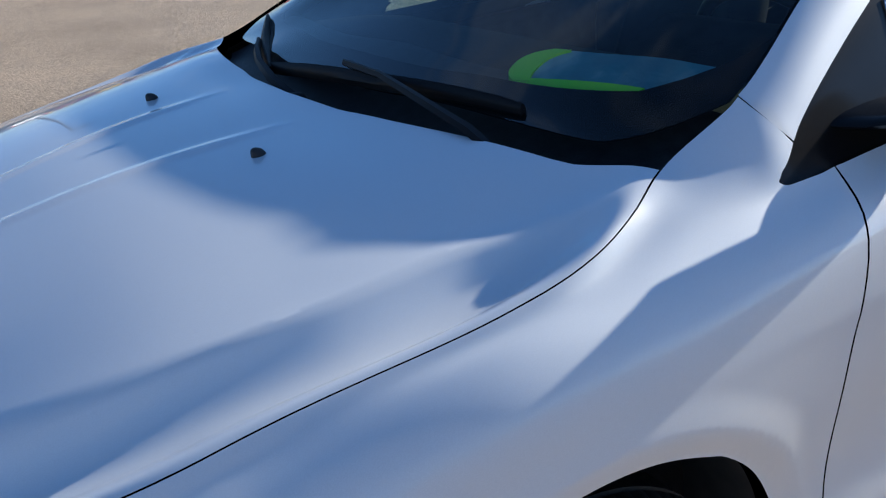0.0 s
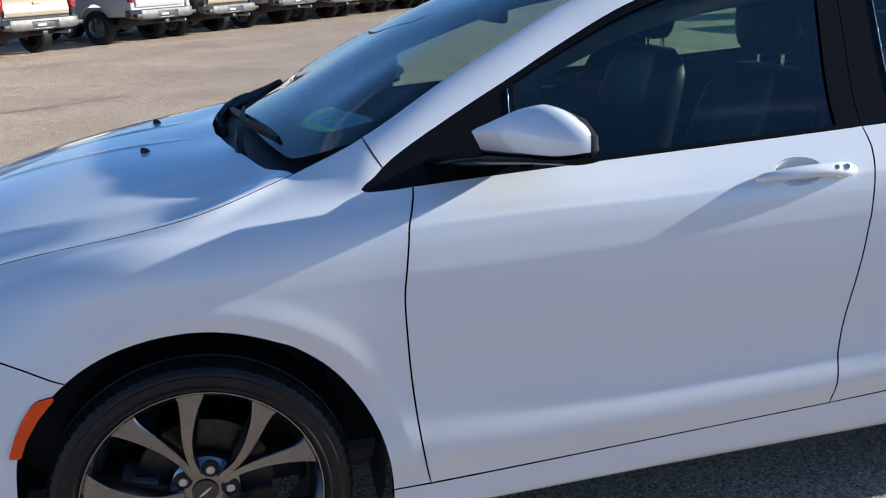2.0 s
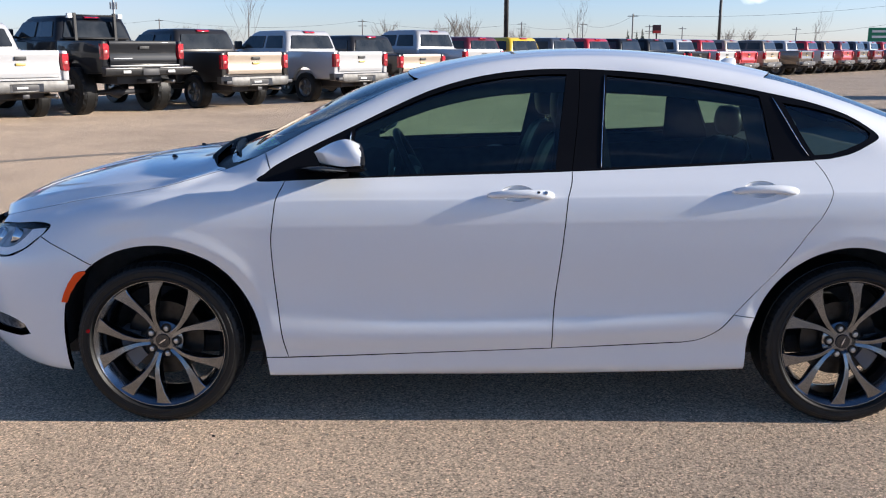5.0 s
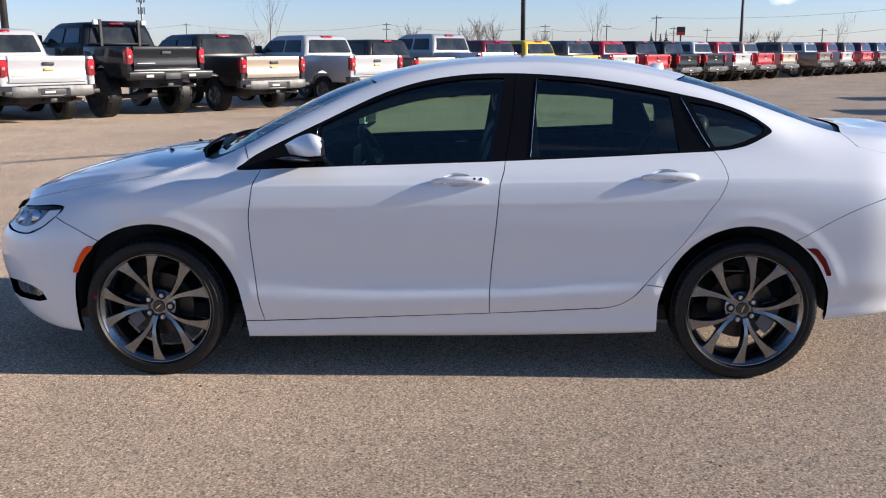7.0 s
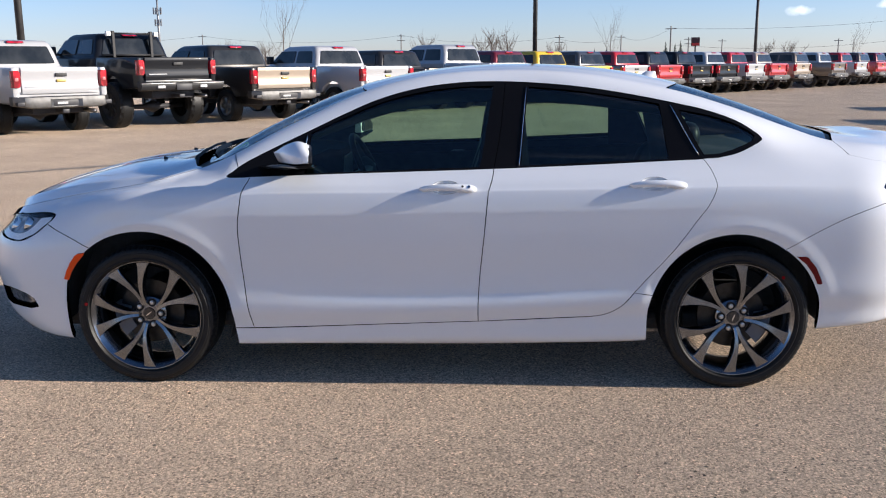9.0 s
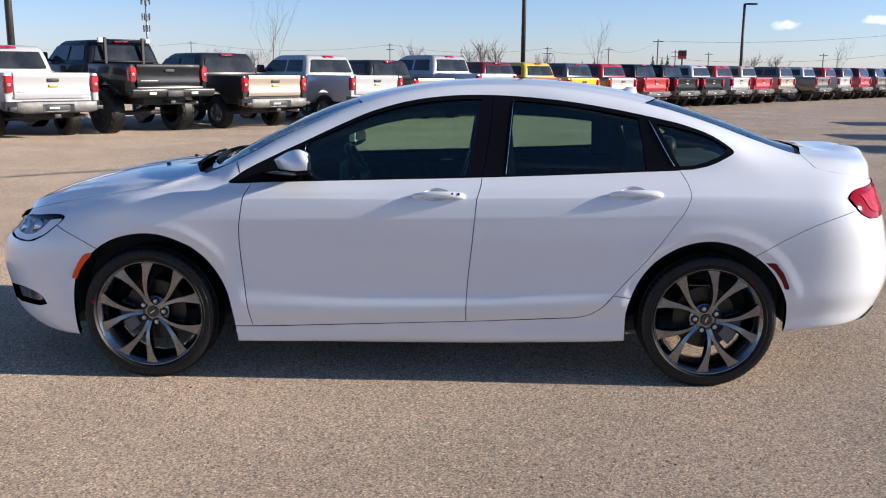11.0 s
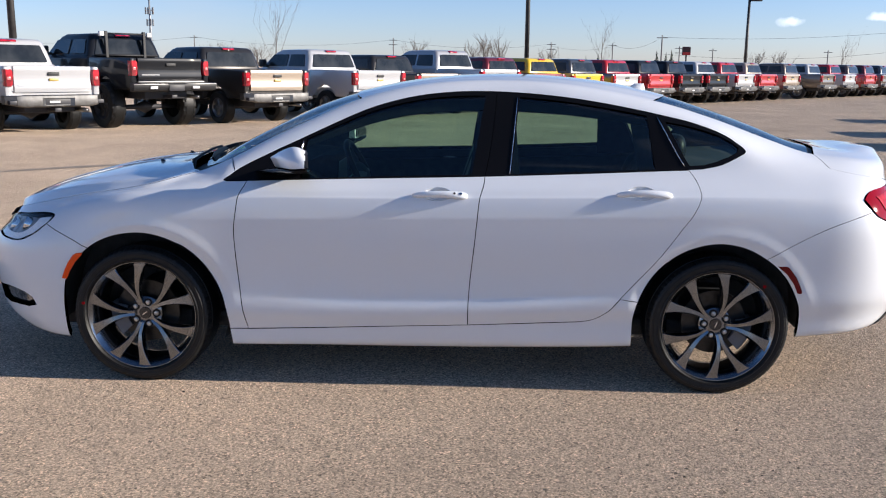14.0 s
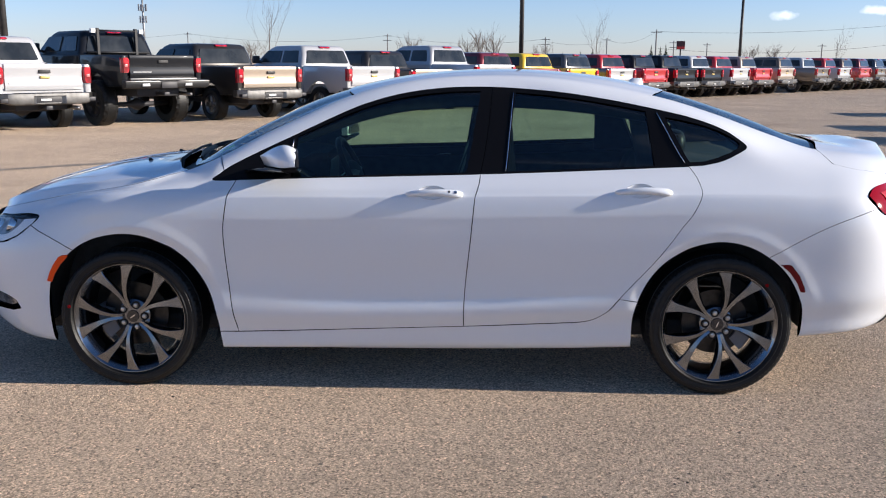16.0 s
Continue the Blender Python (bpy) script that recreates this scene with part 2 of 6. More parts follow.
# ---- sedan: one body surface from its design lines, cut into panels ----
# each line: (x, half width, height) keys from nose to tail
LINES = [
    [(-1, .74, .24), (-.4, .74, .22), (.4, .80, .19), (2.34, .80, .215), (3.2, .74, .30), (3.85, .7, .34)],
    [(-1, .83, .27), (-.7, .84, .235), (-.4, .845, .205), (0, .865, .19), (.4, .866, .19), (1.3, .868, .21), (2.34, .868, .222), (2.75, .868, .25), (3.1, .862, .285), (3.85, .84, .36)],
    [(-1, .87, .33), (-.4, .875, .28), (.5, .88, .272), (1.5, .888, .31), (2.1, .892, .342), (2.75, .89, .35), (3.2, .875, .36), (3.85, .86, .42)],
    [(-1, .89, .41), (-.4, .895, .40), (.4, .905, .36), (1.5, .912, .375), (2.3, .915, .41), (2.75, .912, .43), (3.2, .908, .45), (3.85, .895, .50)],
    [(-1, .90, .48), (-.4, .905, .50), (.4, .905, .46), (1.5, .905, .46), (2.3, .915, .50), (2.75, .918, .52), (3.2, .918, .54), (3.85, .91, .58)],
    [(-1, .90, .56), (-.4, .905, .63), (0, .926, .68), (.45, .922, .68), (1.5, .924, .69), (2.3, .926, .70), (2.75, .930, .71), (3.2, .930, .70), (3.85, .925, .70)],
    [(-1, .87, .62), (-.4, .885, .75), (0, .925, .805), (.45, .929, .815), (1.2, .929, .828), (2.2, .929, .845), (2.75, .928, .86), (3.2, .924, .868), (3.85, .91, .865)],
    [(-1, .84, .65), (-.4, .855, .815), (-.1, .905, .875), (.2, .912, .90), (.45, .914, .918), (1.2, .913, .928), (2.2, .911, .944), (2.75, .908, .952), (3.2, .898, .945), (3.85, .87, .925)],
    [(-1, .80, .67), (-.4, .828, .845), (-.1, .878, .91), (.2, .890, .930), (.45, .904, .936), (1.2, .904, .944), (2.2, .901, .960), (2.75, .894, .969), (3.2, .864, .985), (3.85, .83, .975)],
    [(-1, .77, .685), (-.7, .785, .785), (-.4, .798, .862), (-.1, .848, .925), (.1, .852, .948), (.25, .846, .966), (.42, .842, .983), (.8, .838, 1.0), (1.2, .832, 1.012), (1.63, .826, 1.025), (2.06, .815, 1.042), (2.56, .80, 1.065), (2.85, .79, 1.075), (3.2, .79, 1.045), (3.85, .80, 1.01)],
    [(-1, .755, .695), (-.7, .77, .795), (-.4, .783, .873), (-.2, .814, .915), (0, .836, .944), (.2, .81, .985), (.32, .822, .997), (.40, .828, 1.008), (.47, .803, 1.05), (.61, .76, 1.12), (.76, .72, 1.19), (.92, .675, 1.265), (1.06, .64, 1.325), (1.23, .605, 1.375), (1.46, .575, 1.408), (1.65, .565, 1.413), (1.84, .57, 1.405), (2.03, .59, 1.388), (2.21, .61, 1.362), (2.48, .65, 1.31), (2.61, .67, 1.28), (2.75, .70, 1.23), (2.85, .725, 1.175), (3.0, .725, 1.125), (3.2, .73, 1.085), (3.85, .75, 1.045)],
    [(-1, .745, .705), (-.7, .75, .81), (-.4, .77, .887), (-.28, .787, .911), (-.02, .828, .952), (.07, .823, .973), (.16, .795, .997), (.25, .752, 1.022), (.41, .742, 1.088), (.61, .69, 1.192), (.76, .65, 1.262), (.92, .60, 1.335), (1.02, .575, 1.372), (1.23, .54, 1.425), (1.46, .515, 1.455), (1.65, .505, 1.462), (2.03, .515, 1.445), (2.3, .535, 1.405), (2.5, .55, 1.365), (2.75, .575, 1.29), (3.0, .59, 1.20), (3.2, .60, 1.135), (3.4, .62, 1.11), (3.85, .65, 1.075)],
    [(-1, .69, .708), (-.7, .695, .817), (-.4, .722, .896), (-.17, .765, .933), (0, .782, .958), (.1, .765, .980), (.25, .70, 1.03), (.41, .675, 1.108), (.61, .61, 1.212), (.76, .575, 1.277), (.92, .54, 1.344), (1.02, .52, 1.38), (1.23, .487, 1.432), (1.65, .455, 1.470), (2.03, .465, 1.456), (2.3, .485, 1.417), (2.5, .497, 1.376), (2.75, .52, 1.304), (3.0, .532, 1.215), (3.2, .54, 1.147), (3.4, .55, 1.12), (3.85, .58, 1.088)],
    [(-1, .60, .715), (-.7, .60, .828), (-.4, .63, .914), (-.17, .655, .954), (.1, .655, .998), (.25, .63, 1.04), (.41, .60, 1.13), (.61, .53, 1.235), (.76, .50, 1.295), (.92, .48, 1.355), (1.02, .46, 1.39), (1.23, .43, 1.44), (1.65, .40, 1.478), (2.03, .41, 1.466), (2.3, .43, 1.43), (2.5, .44, 1.388), (2.75, .46, 1.318), (3.0, .47, 1.23), (3.2, .475, 1.16), (3.4, .48, 1.13), (3.85, .5, 1.10)],
    [(-1, .21, .725), (-.7, .17, .875), (-.4, .19, .968), (-.17, .215, 1.008), (.1, .24, 1.035), (.3, .33, 1.10), (.5, .36, 1.20), (.7, .36, 1.295), (1.0, .34, 1.398), (1.23, .31, 1.448), (1.65, .29, 1.487), (2.03, .29, 1.477), (2.3, .30, 1.445), (2.54, .31, 1.395), (2.75, .32, 1.335), (3.0, .33, 1.25), (3.2, .33, 1.175), (3.4, .33, 1.135), (3.6, .33, 1.135), (3.85, .33, 1.11)],
    [(-1, 0, .73), (-.7, 0, .875), (-.4, 0, .972), (-.17, 0, 1.010), (.1, 0, 1.04), (.3, 0, 1.115), (.5, 0, 1.215), (.7, 0, 1.31), (1.0, 0, 1.408), (1.23, 0, 1.456), (1.65, 0, 1.493), (2.03, 0, 1.484), (2.3, 0, 1.455), (2.54, 0, 1.405), (2.75, 0, 1.345), (3.0, 0, 1.262), (3.2, 0, 1.185), (3.4, 0, 1.14), (3.6, 0, 1.14), (3.85, 0, 1.115)],
]
NOSE = np.array([.35, .45, .54, .565, .585, .595, .575, .53, .51, .50, .50, .50, .505, .52, .55, .56])
TAIL = np.array([.55, .61, .65, .675, .68, .645, .588, .558, .548, .54, .55, .555, .56, .565, .575, .575]) * .945
KS = np.cumsum([0, .08, .08, .08, .09, .18, .17, .08, .07, .07, .40, .08, .05, .07, .14, .29])  # length along the section at each line
BELT, RAIL, EDGE, TOP = KS[9], KS[10], KS[11], KS[15]


def spline(xk, yk):
    """Second derivatives of the natural cubic spline; yk may have trailing axes."""
    n = len(xk)
    h = np.diff(xk)
    a = np.eye(n)
    b = np.zeros((n,) + yk.shape[1:])
    for i in range(1, n - 1):
        a[i, i - 1:i + 2] = h[i - 1], 2 * (h[i - 1] + h[i]), h[i]
        b[i] = 6 * ((yk[i + 1] - yk[i]) / h[i] - (yk[i] - yk[i - 1]) / h[i - 1])
    return np.linalg.solve(a, b)


def pchip(xk, yk, x):
    """Shape-keeping cubic through keys (no overshoot)."""
    h = np.diff(xk)
    d = np.diff(yk) / h
    m = np.zeros(len(xk))
    m[0], m[-1] = d[0], d[-1]
    for i in range(1, len(xk) - 1):
        w = (h[i] * d[i - 1] + h[i - 1] * d[i]) / (h[i] + h[i - 1])
        m[i] = w
    i = np.clip(np.searchsorted(xk, x) - 1, 0, len(h) - 1)
    t = np.clip((x - xk[i]) / h[i], 0, 1)
    return ((1 + 2 * t) * (1 - t) ** 2 * yk[i] + t * (1 - t) ** 2 * h[i] * m[i] + t * t * (3 - 2 * t) * yk[i + 1] + t * t * (t - 1) * h[i] * m[i + 1])


LK = [np.array(l, float).T for l in LINES]


def lines_at(X):
    """The points of all lines at nominal stations X: (N, lines, 3), for the near side (y negative)."""
    out = np.zeros((len(X), len(LK), 3))
    fm, rm = np.clip((-.4 - X) / .6, 0, 1), np.clip((X - 3.2) / .65, 0, 1)
    for k, (xk, yk, zk) in enumerate(LK):
        if k >= 11:
            # faired along the hood
            w = .11 * np.clip((.16 - X) / .2, 0, 1) * np.clip((X + 1) / .2, 0, 1)
            y = sum(pchip(xk, yk, np.clip(X + w * d, -1, 3.85)) for d in (-1, -.5, 0, .5, 1)) / 5
            z = sum(pchip(xk, zk, np.clip(X + w * d, -1, 3.85)) for d in (-1, -.5, 0, .5, 1)) / 5
        else:
            y, z = pchip(xk, yk, X), pchip(xk, zk, X)
        fa = .6 / NOSE[k] * fm + (math.pi / 2 - .6 / NOSE[k]) * fm ** 2
        ra = .65 / TAIL[k] * rm + (math.pi / 2 - .65 / TAIL[k]) * rm ** 2
        x = np.where(X < -.4, -.4 - NOSE[k] * np.sin(fa), np.where(X > 3.2, 3.2 + TAIL[k] * np.sin(ra), X))
        y = y * np.maximum(np.cos(fa), 0) ** 0.7 * np.maximum(1 - np.sin(ra) ** 2.8, 0) ** 0.526
        out[:, k] = np.stack([x, -y, z], 1)
    return out


def crest(X):
    """Where the hood's crest runs."""
    return pchip(np.array((-1, -.55, -.25, .0, .12, .24)), np.array((1.54, 1.507, 1.487, 1.473, 1.446, 1.392)), np.clip(X, -1, .24))


def body(X, s):
    """Points of the body surface at nominal stations X and section lengths s."""
    X, s = np.asarray(X, float), np.asarray(s, float)
    P = lines_at(X)
    n, m = P.shape[:2]
    h = np.linalg.norm(np.diff(P, axis=1), axis=2) + 1e-4
    a = np.zeros((n, m, m))
    b = np.zeros((n, m, 3))
    a[:, 0, 0] = 1
    # mirror tangent at the middle of the car: slope zero in z
    a[:, m - 1, m - 1] = 1
    sl = np.diff(P, axis=1) / h[:, :, None]
    for i in range(1, m - 1):
        a[:, i, i - 1], a[:, i, i], a[:, i, i + 1] = h[:, i - 1], 2 * (h[:, i - 1] + h[:, i]), h[:, i]
        b[:, i] = 6 * (sl[:, i] - sl[:, i - 1])
    a[:, m - 1, m - 2], a[:, m - 1, m - 1] = h[:, -1], 2 * h[:, -1]
    end = np.zeros((n, 3))
    end[:, 1] = 1.0
    b[:, m - 1] = 6 * (end * np.sign(sl[:, -1, 1:2] + 1e-9) - sl[:, -1])
    M = np.linalg.solve(a, b)
    i = np.clip(np.searchsorted(KS, s) - 1, 0, m - 2)
    f = np.clip((s - KS[i]) / (KS[i + 1] - KS[i]), 0, 1)
    rw = np.arange(n)
    hh = h[rw, i][:, None]
    A, B = (1 - f)[:, None], f[:, None]
    Q = A * P[rw, i] + B * P[rw, i + 1] + ((A ** 3 - A) * M[rw, i] + (B ** 3 - B) * M[rw, i + 1]) * hh * hh / 6
    # a raised lip round each wheel arch
    for hx, hz, ha in ((.003, .338, .403), (2.735, .345, .392)):
        r = np.hypot(Q[:, 0] - hx, Q[:, 2] - hz)
        on = np.clip((Q[:, 2] - .36) / .16, 0, 1) * (np.abs(Q[:, 1]) > .8)
        d, e = np.clip((ha + .095 - r) / .065, 0, 1), np.clip((ha + .040 - r) / .042, 0, 1)
        Q[:, 1] += on * (.012 * e ** 1.25 - .0035 * d * d * (3 - 2 * d))
    # sharp creases along the doors: a fine lower one, the shoulder line, and the tuck above the sill
    Q[:, 1] -= .0034 * np.exp(-np.abs(s - KS[6]) / np.where(s < KS[6], .060, .028)) * np.clip((X - .1) / .4, 0, 1) * np.clip((3.0 - X) / .35, 0, 1)
    Q[:, 1] -= .0048 * np.exp(-np.abs(s - KS[7]) / np.where(s < KS[7], .034, .050)) * np.clip((X - .1) / .5, 0, 1) * np.clip((3.35 - X) / .35, 0, 1)
    Q[:, 1] += .0062 * np.exp(-np.abs(s - KS[4] + .01) / .032) * np.clip((X - .55) / .5, 0, 1) * np.clip((2.35 - X) / .25, 0, 1)
    # hood: a crest with a hollow outside it, and a fine ridge nearer the middle
    cr = crest(X)
    wd = np.maximum(cr - 1.385, .01)
    w = np.clip((cr - s) / wd, 0, 1)
    on = np.clip((.24 - X) / .14, 0, 1) * np.clip((X + .98) / .12, 0, 1)
    Q[:, 2] -= .23 * wd * 8.45 * w ** 1.2 * (1 - w) ** 2 * on * np.clip((.20 - X) / .22, 0, 1)
    Q[:, 2] += .0120 * np.exp(-np.abs(s - cr) / .040) * on
    rs = 1.725 - .1 * np.clip(X, -1, 0)
    Q[:, 2] += .0032 * np.exp(-((s - rs) / .022) ** 2) * np.clip((.02 - X) / .15, 0, 1) * np.clip((X + .85) / .2, 0, 1)
    return Q


def normals(X, s, e=0.004):
    X, s = np.asarray(X, float), np.asarray(s, float)
    du = body(np.minimum(X + e, 3.8499), s) - body(np.maximum(X - e, -.9999), s)
    dv = body(X, np.minimum(s + e, KS[-1])) - body(X, np.maximum(s - e, 0))
    nn = np.cross(du, dv)
    nn /= np.linalg.norm(nn, axis=1)[:, None] + 1e-12
    return nn


SS = np.linspace(KS[1], KS[13], 400)


def at_z(X, z):
    """Section length where the flank has height z."""
    p = body(np.full(len(SS), X), SS)
    return float(np.interp(z, np.maximum.accumulate(p[:, 2]), SS))


def xz(*pts):
    return [(x, at_z(x, z)) for x, z in pts]


def curve(pts, step=0.02):
    """A smooth dense line through points of the (X, s) plane."""
    pts = np.array(pts, float)
    if len(pts) == 2:
        n = max(2, int(np.linalg.norm(pts[1] - pts[0]) / step) + 1)
        return [tuple(p) for p in pts[0] + (pts[1] - pts[0]) * np.linspace(0, 1, n)[:, None]]
    t = np.r_[0, np.cumsum(np.linalg.norm(np.diff(pts, axis=0), axis=1))]
    M2 = spline(t, pts)
    n = max(3, int(t[-1] / step))
    q = np.linspace(0, t[-1], n)
    i = np.clip(np.searchsorted(t, q) - 1, 0, len(t) - 2)
    h = (t[i + 1] - t[i])[:, None]
    A = ((t[i + 1] - q))[:, None] / h
    B = 1 - A
    r = A * pts[i] + B * pts[i + 1] + ((A ** 3 - A) * M2[i] + (B ** 3 - B) * M2[i + 1]) * h * h / 6
    return [tuple(p) for p in r]


def join(*cs):
    """One closed outline from curves that follow one another."""
    out = []
    for c in cs:
        for p in c:
            if not out or (Vector(p) - Vector(out[-1])).length > 0.003:
                out.append(p)
    if (Vector(out[0]) - Vector(out[-1])).length < 0.003:
        out.pop()
    return out


def outline(pts, step=0.01):
    """A closed outline of straight pieces."""
    return join(*[curve([a, b], step) for a, b in zip(pts, pts[1:] + pts[:1])])


def area2(poly):
    p = np.array(poly)
    q = np.roll(p, -1, 0)
    return 0.5 * np.sum(p[:, 0] * q[:, 1] - q[:, 0] * p[:, 1])


def inset(poly, d):
    p = np.array(poly, float)
    if area2(poly) < 0:
        p = p[::-1]
    t = np.roll(p, -1, 0) - np.roll(p, 1, 0)
    t /= np.linalg.norm(t, axis=1)[:, None] + 1e-9
    return [tuple(v) for v in p + np.stack([-t[:, 1], t[:, 0]], 1) * d]


def inside(pts, poly):
    p = np.array(poly)
    q = np.roll(p, -1, 0)
    x, y = pts[:, 0:1], pts[:, 1:2]
    c = ((p[:, 1] > y) != (q[:, 1] > y)) & (x < (q[:, 0] - p[:, 0]) * (y - p[:, 1]) / (q[:, 1] - p[:, 1] + 1e-12) + p[:, 0])
    return c.sum(1) % 2 == 1


def near(pts, poly):
    p = np.array(poly)
    return np.min(np.linalg.norm(pts[:, None] - p[None], axis=2), axis=1)


def panel(name, poly, parent, mats, label="", gap=0.0025, depth=0.02, lift=0.0, step=0.028, holes=(), mirror=False, full=False, sides=True, lines=()):
    """A piece of the body surface inside an outline of the (X, s) plane, with thickness. full: it goes across the middle of the car. lines: creases that become edges of the mesh."""
    from mathutils.geometry import delaunay_2d_cdt
    outer = inset(poly, gap)
    if full:
        outer = [(x, TOP if v > TOP - 0.012 else v) for x, v in outer]
    loops = [outer] + [inset(h, -gap) for h in holes]
    p = np.array(outer)
    lo, hi = p.min(0), p.max(0)
    gx, gy = np.meshgrid(np.arange(lo[0], hi[0], step), np.arange(lo[1], hi[1], step))
    g = np.stack([gx.ravel() + 0.5 * step * (np.round((gy.ravel() - lo[1]) / step) % 2), gy.ravel()], 1)
    g = g[inside(g, outer)]
    for l in loops:
        if len(g):
            g = g[near(g, l) > step * 0.45]
    for h in loops[1:]:
        if len(g):
            g = g[~inside(g, h)]
    for l in lines:
        g = g[np.min(np.hypot(g[:, None, 0] - np.array(l)[None, :, 0], g[:, None, 1] - np.array(l)[None, :, 1]), 1) > step * 0.6]
    pts, edges = [], []
    for l in lines:
        o = len(pts)
        pts += list(l)
        edges += [(o + i, o + i + 1) for i in range(len(l) - 1)]
    for l in loops:
        o = len(pts)
        pts += list(l)
        edges += [(o + i, o + (i + 1) % len(l)) for i in range(len(l))]
    pts += [tuple(v) for v in g]
    vo, eo, fo, *_ = delaunay_2d_cdt([Vector(v) for v in pts], edges, [], 1, 1e-6)
    V = np.array([tuple(v) for v in vo])
    F = [f for f in fo if len(f) == 3]
    cen = np.array([V[list(f)].mean(0) for f in F])
    keep = inside(cen, outer)
    for h in loops[1:]:
        keep &= ~inside(cen, h)
    F = [f if area2(V[list(f)]) > 0 else f[::-1] for f, k in zip(F, keep) if k]
    X, s = np.clip(V[:, 0], -1, 3.85), np.clip(V[:, 1], 0, KS[-1])
    P, N = body(X, s), normals(X, s)
    if full:
        mid = np.abs(P[:, 1]) < 1e-4
        P[mid, 1], N[mid, 1] = 0, 0
        far = np.where(~mid)[0]
        to = {int(i): len(P) + k for k, i in enumerate(far)} | {int(i): int(i) for i in np.where(mid)[0]}
        F = F + [tuple(to[i] for i in reversed(f)) for f in F]
        P, N = np.r_[P, P[far] * (1, -1, 1)], np.r_[N, N[far] * (1, -1, 1)]
    if mirror:
        P, N = P * (1, -1, 1), N * (1, -1, 1)
        F = [f[::-1] for f in F]
    P = P + N * lift
    n = len(P)
    count = {}
    for f in F:
        for a, b in zip(f, f[1:] + f[:1]):
            count[(a, b)] = 1
    rim = [(a, b) for a, b in count if (b, a) not in count]
    verts, nrm, faces, mi = list(P), list(N), [tuple(f) for f in F], [0] * len(F)
    if depth:
        verts, nrm = verts + list(P - N * depth), nrm + list(-N)
        faces += [tuple(n + i for i in f[::-1]) for f in F]
        mi += [1] * len(F)
    if sides:
        for a, b in rim:
            o = len(verts)
            fn = np.cross(P[b] - P[a], -N[a])
            fn = -fn / (np.linalg.norm(fn) + 1e-9)
            verts += [P[a], P[b], P[b] - N[b] * depth, P[a] - N[a] * depth]
            nrm += [fn * -1] * 4
            faces.append((o + 1, o, o + 3, o + 2))
            mi.append(0)
    me = bpy.data.meshes.new(name)
    me.from_pydata([tuple(v) for v in verts], [], faces)
    for m in mats:
        me.materials.append(m)
    me.polygons.foreach_set("material_index", mi)
    me.polygons.foreach_set("use_smooth", [True] * len(faces))
    me.update()
    me.normals_split_custom_set_from_vertices([tuple(v) for v in nrm])
    ob = new(name, me)
    ob.parent = parent
    if label:
        tagged(ob, label)
    return ob


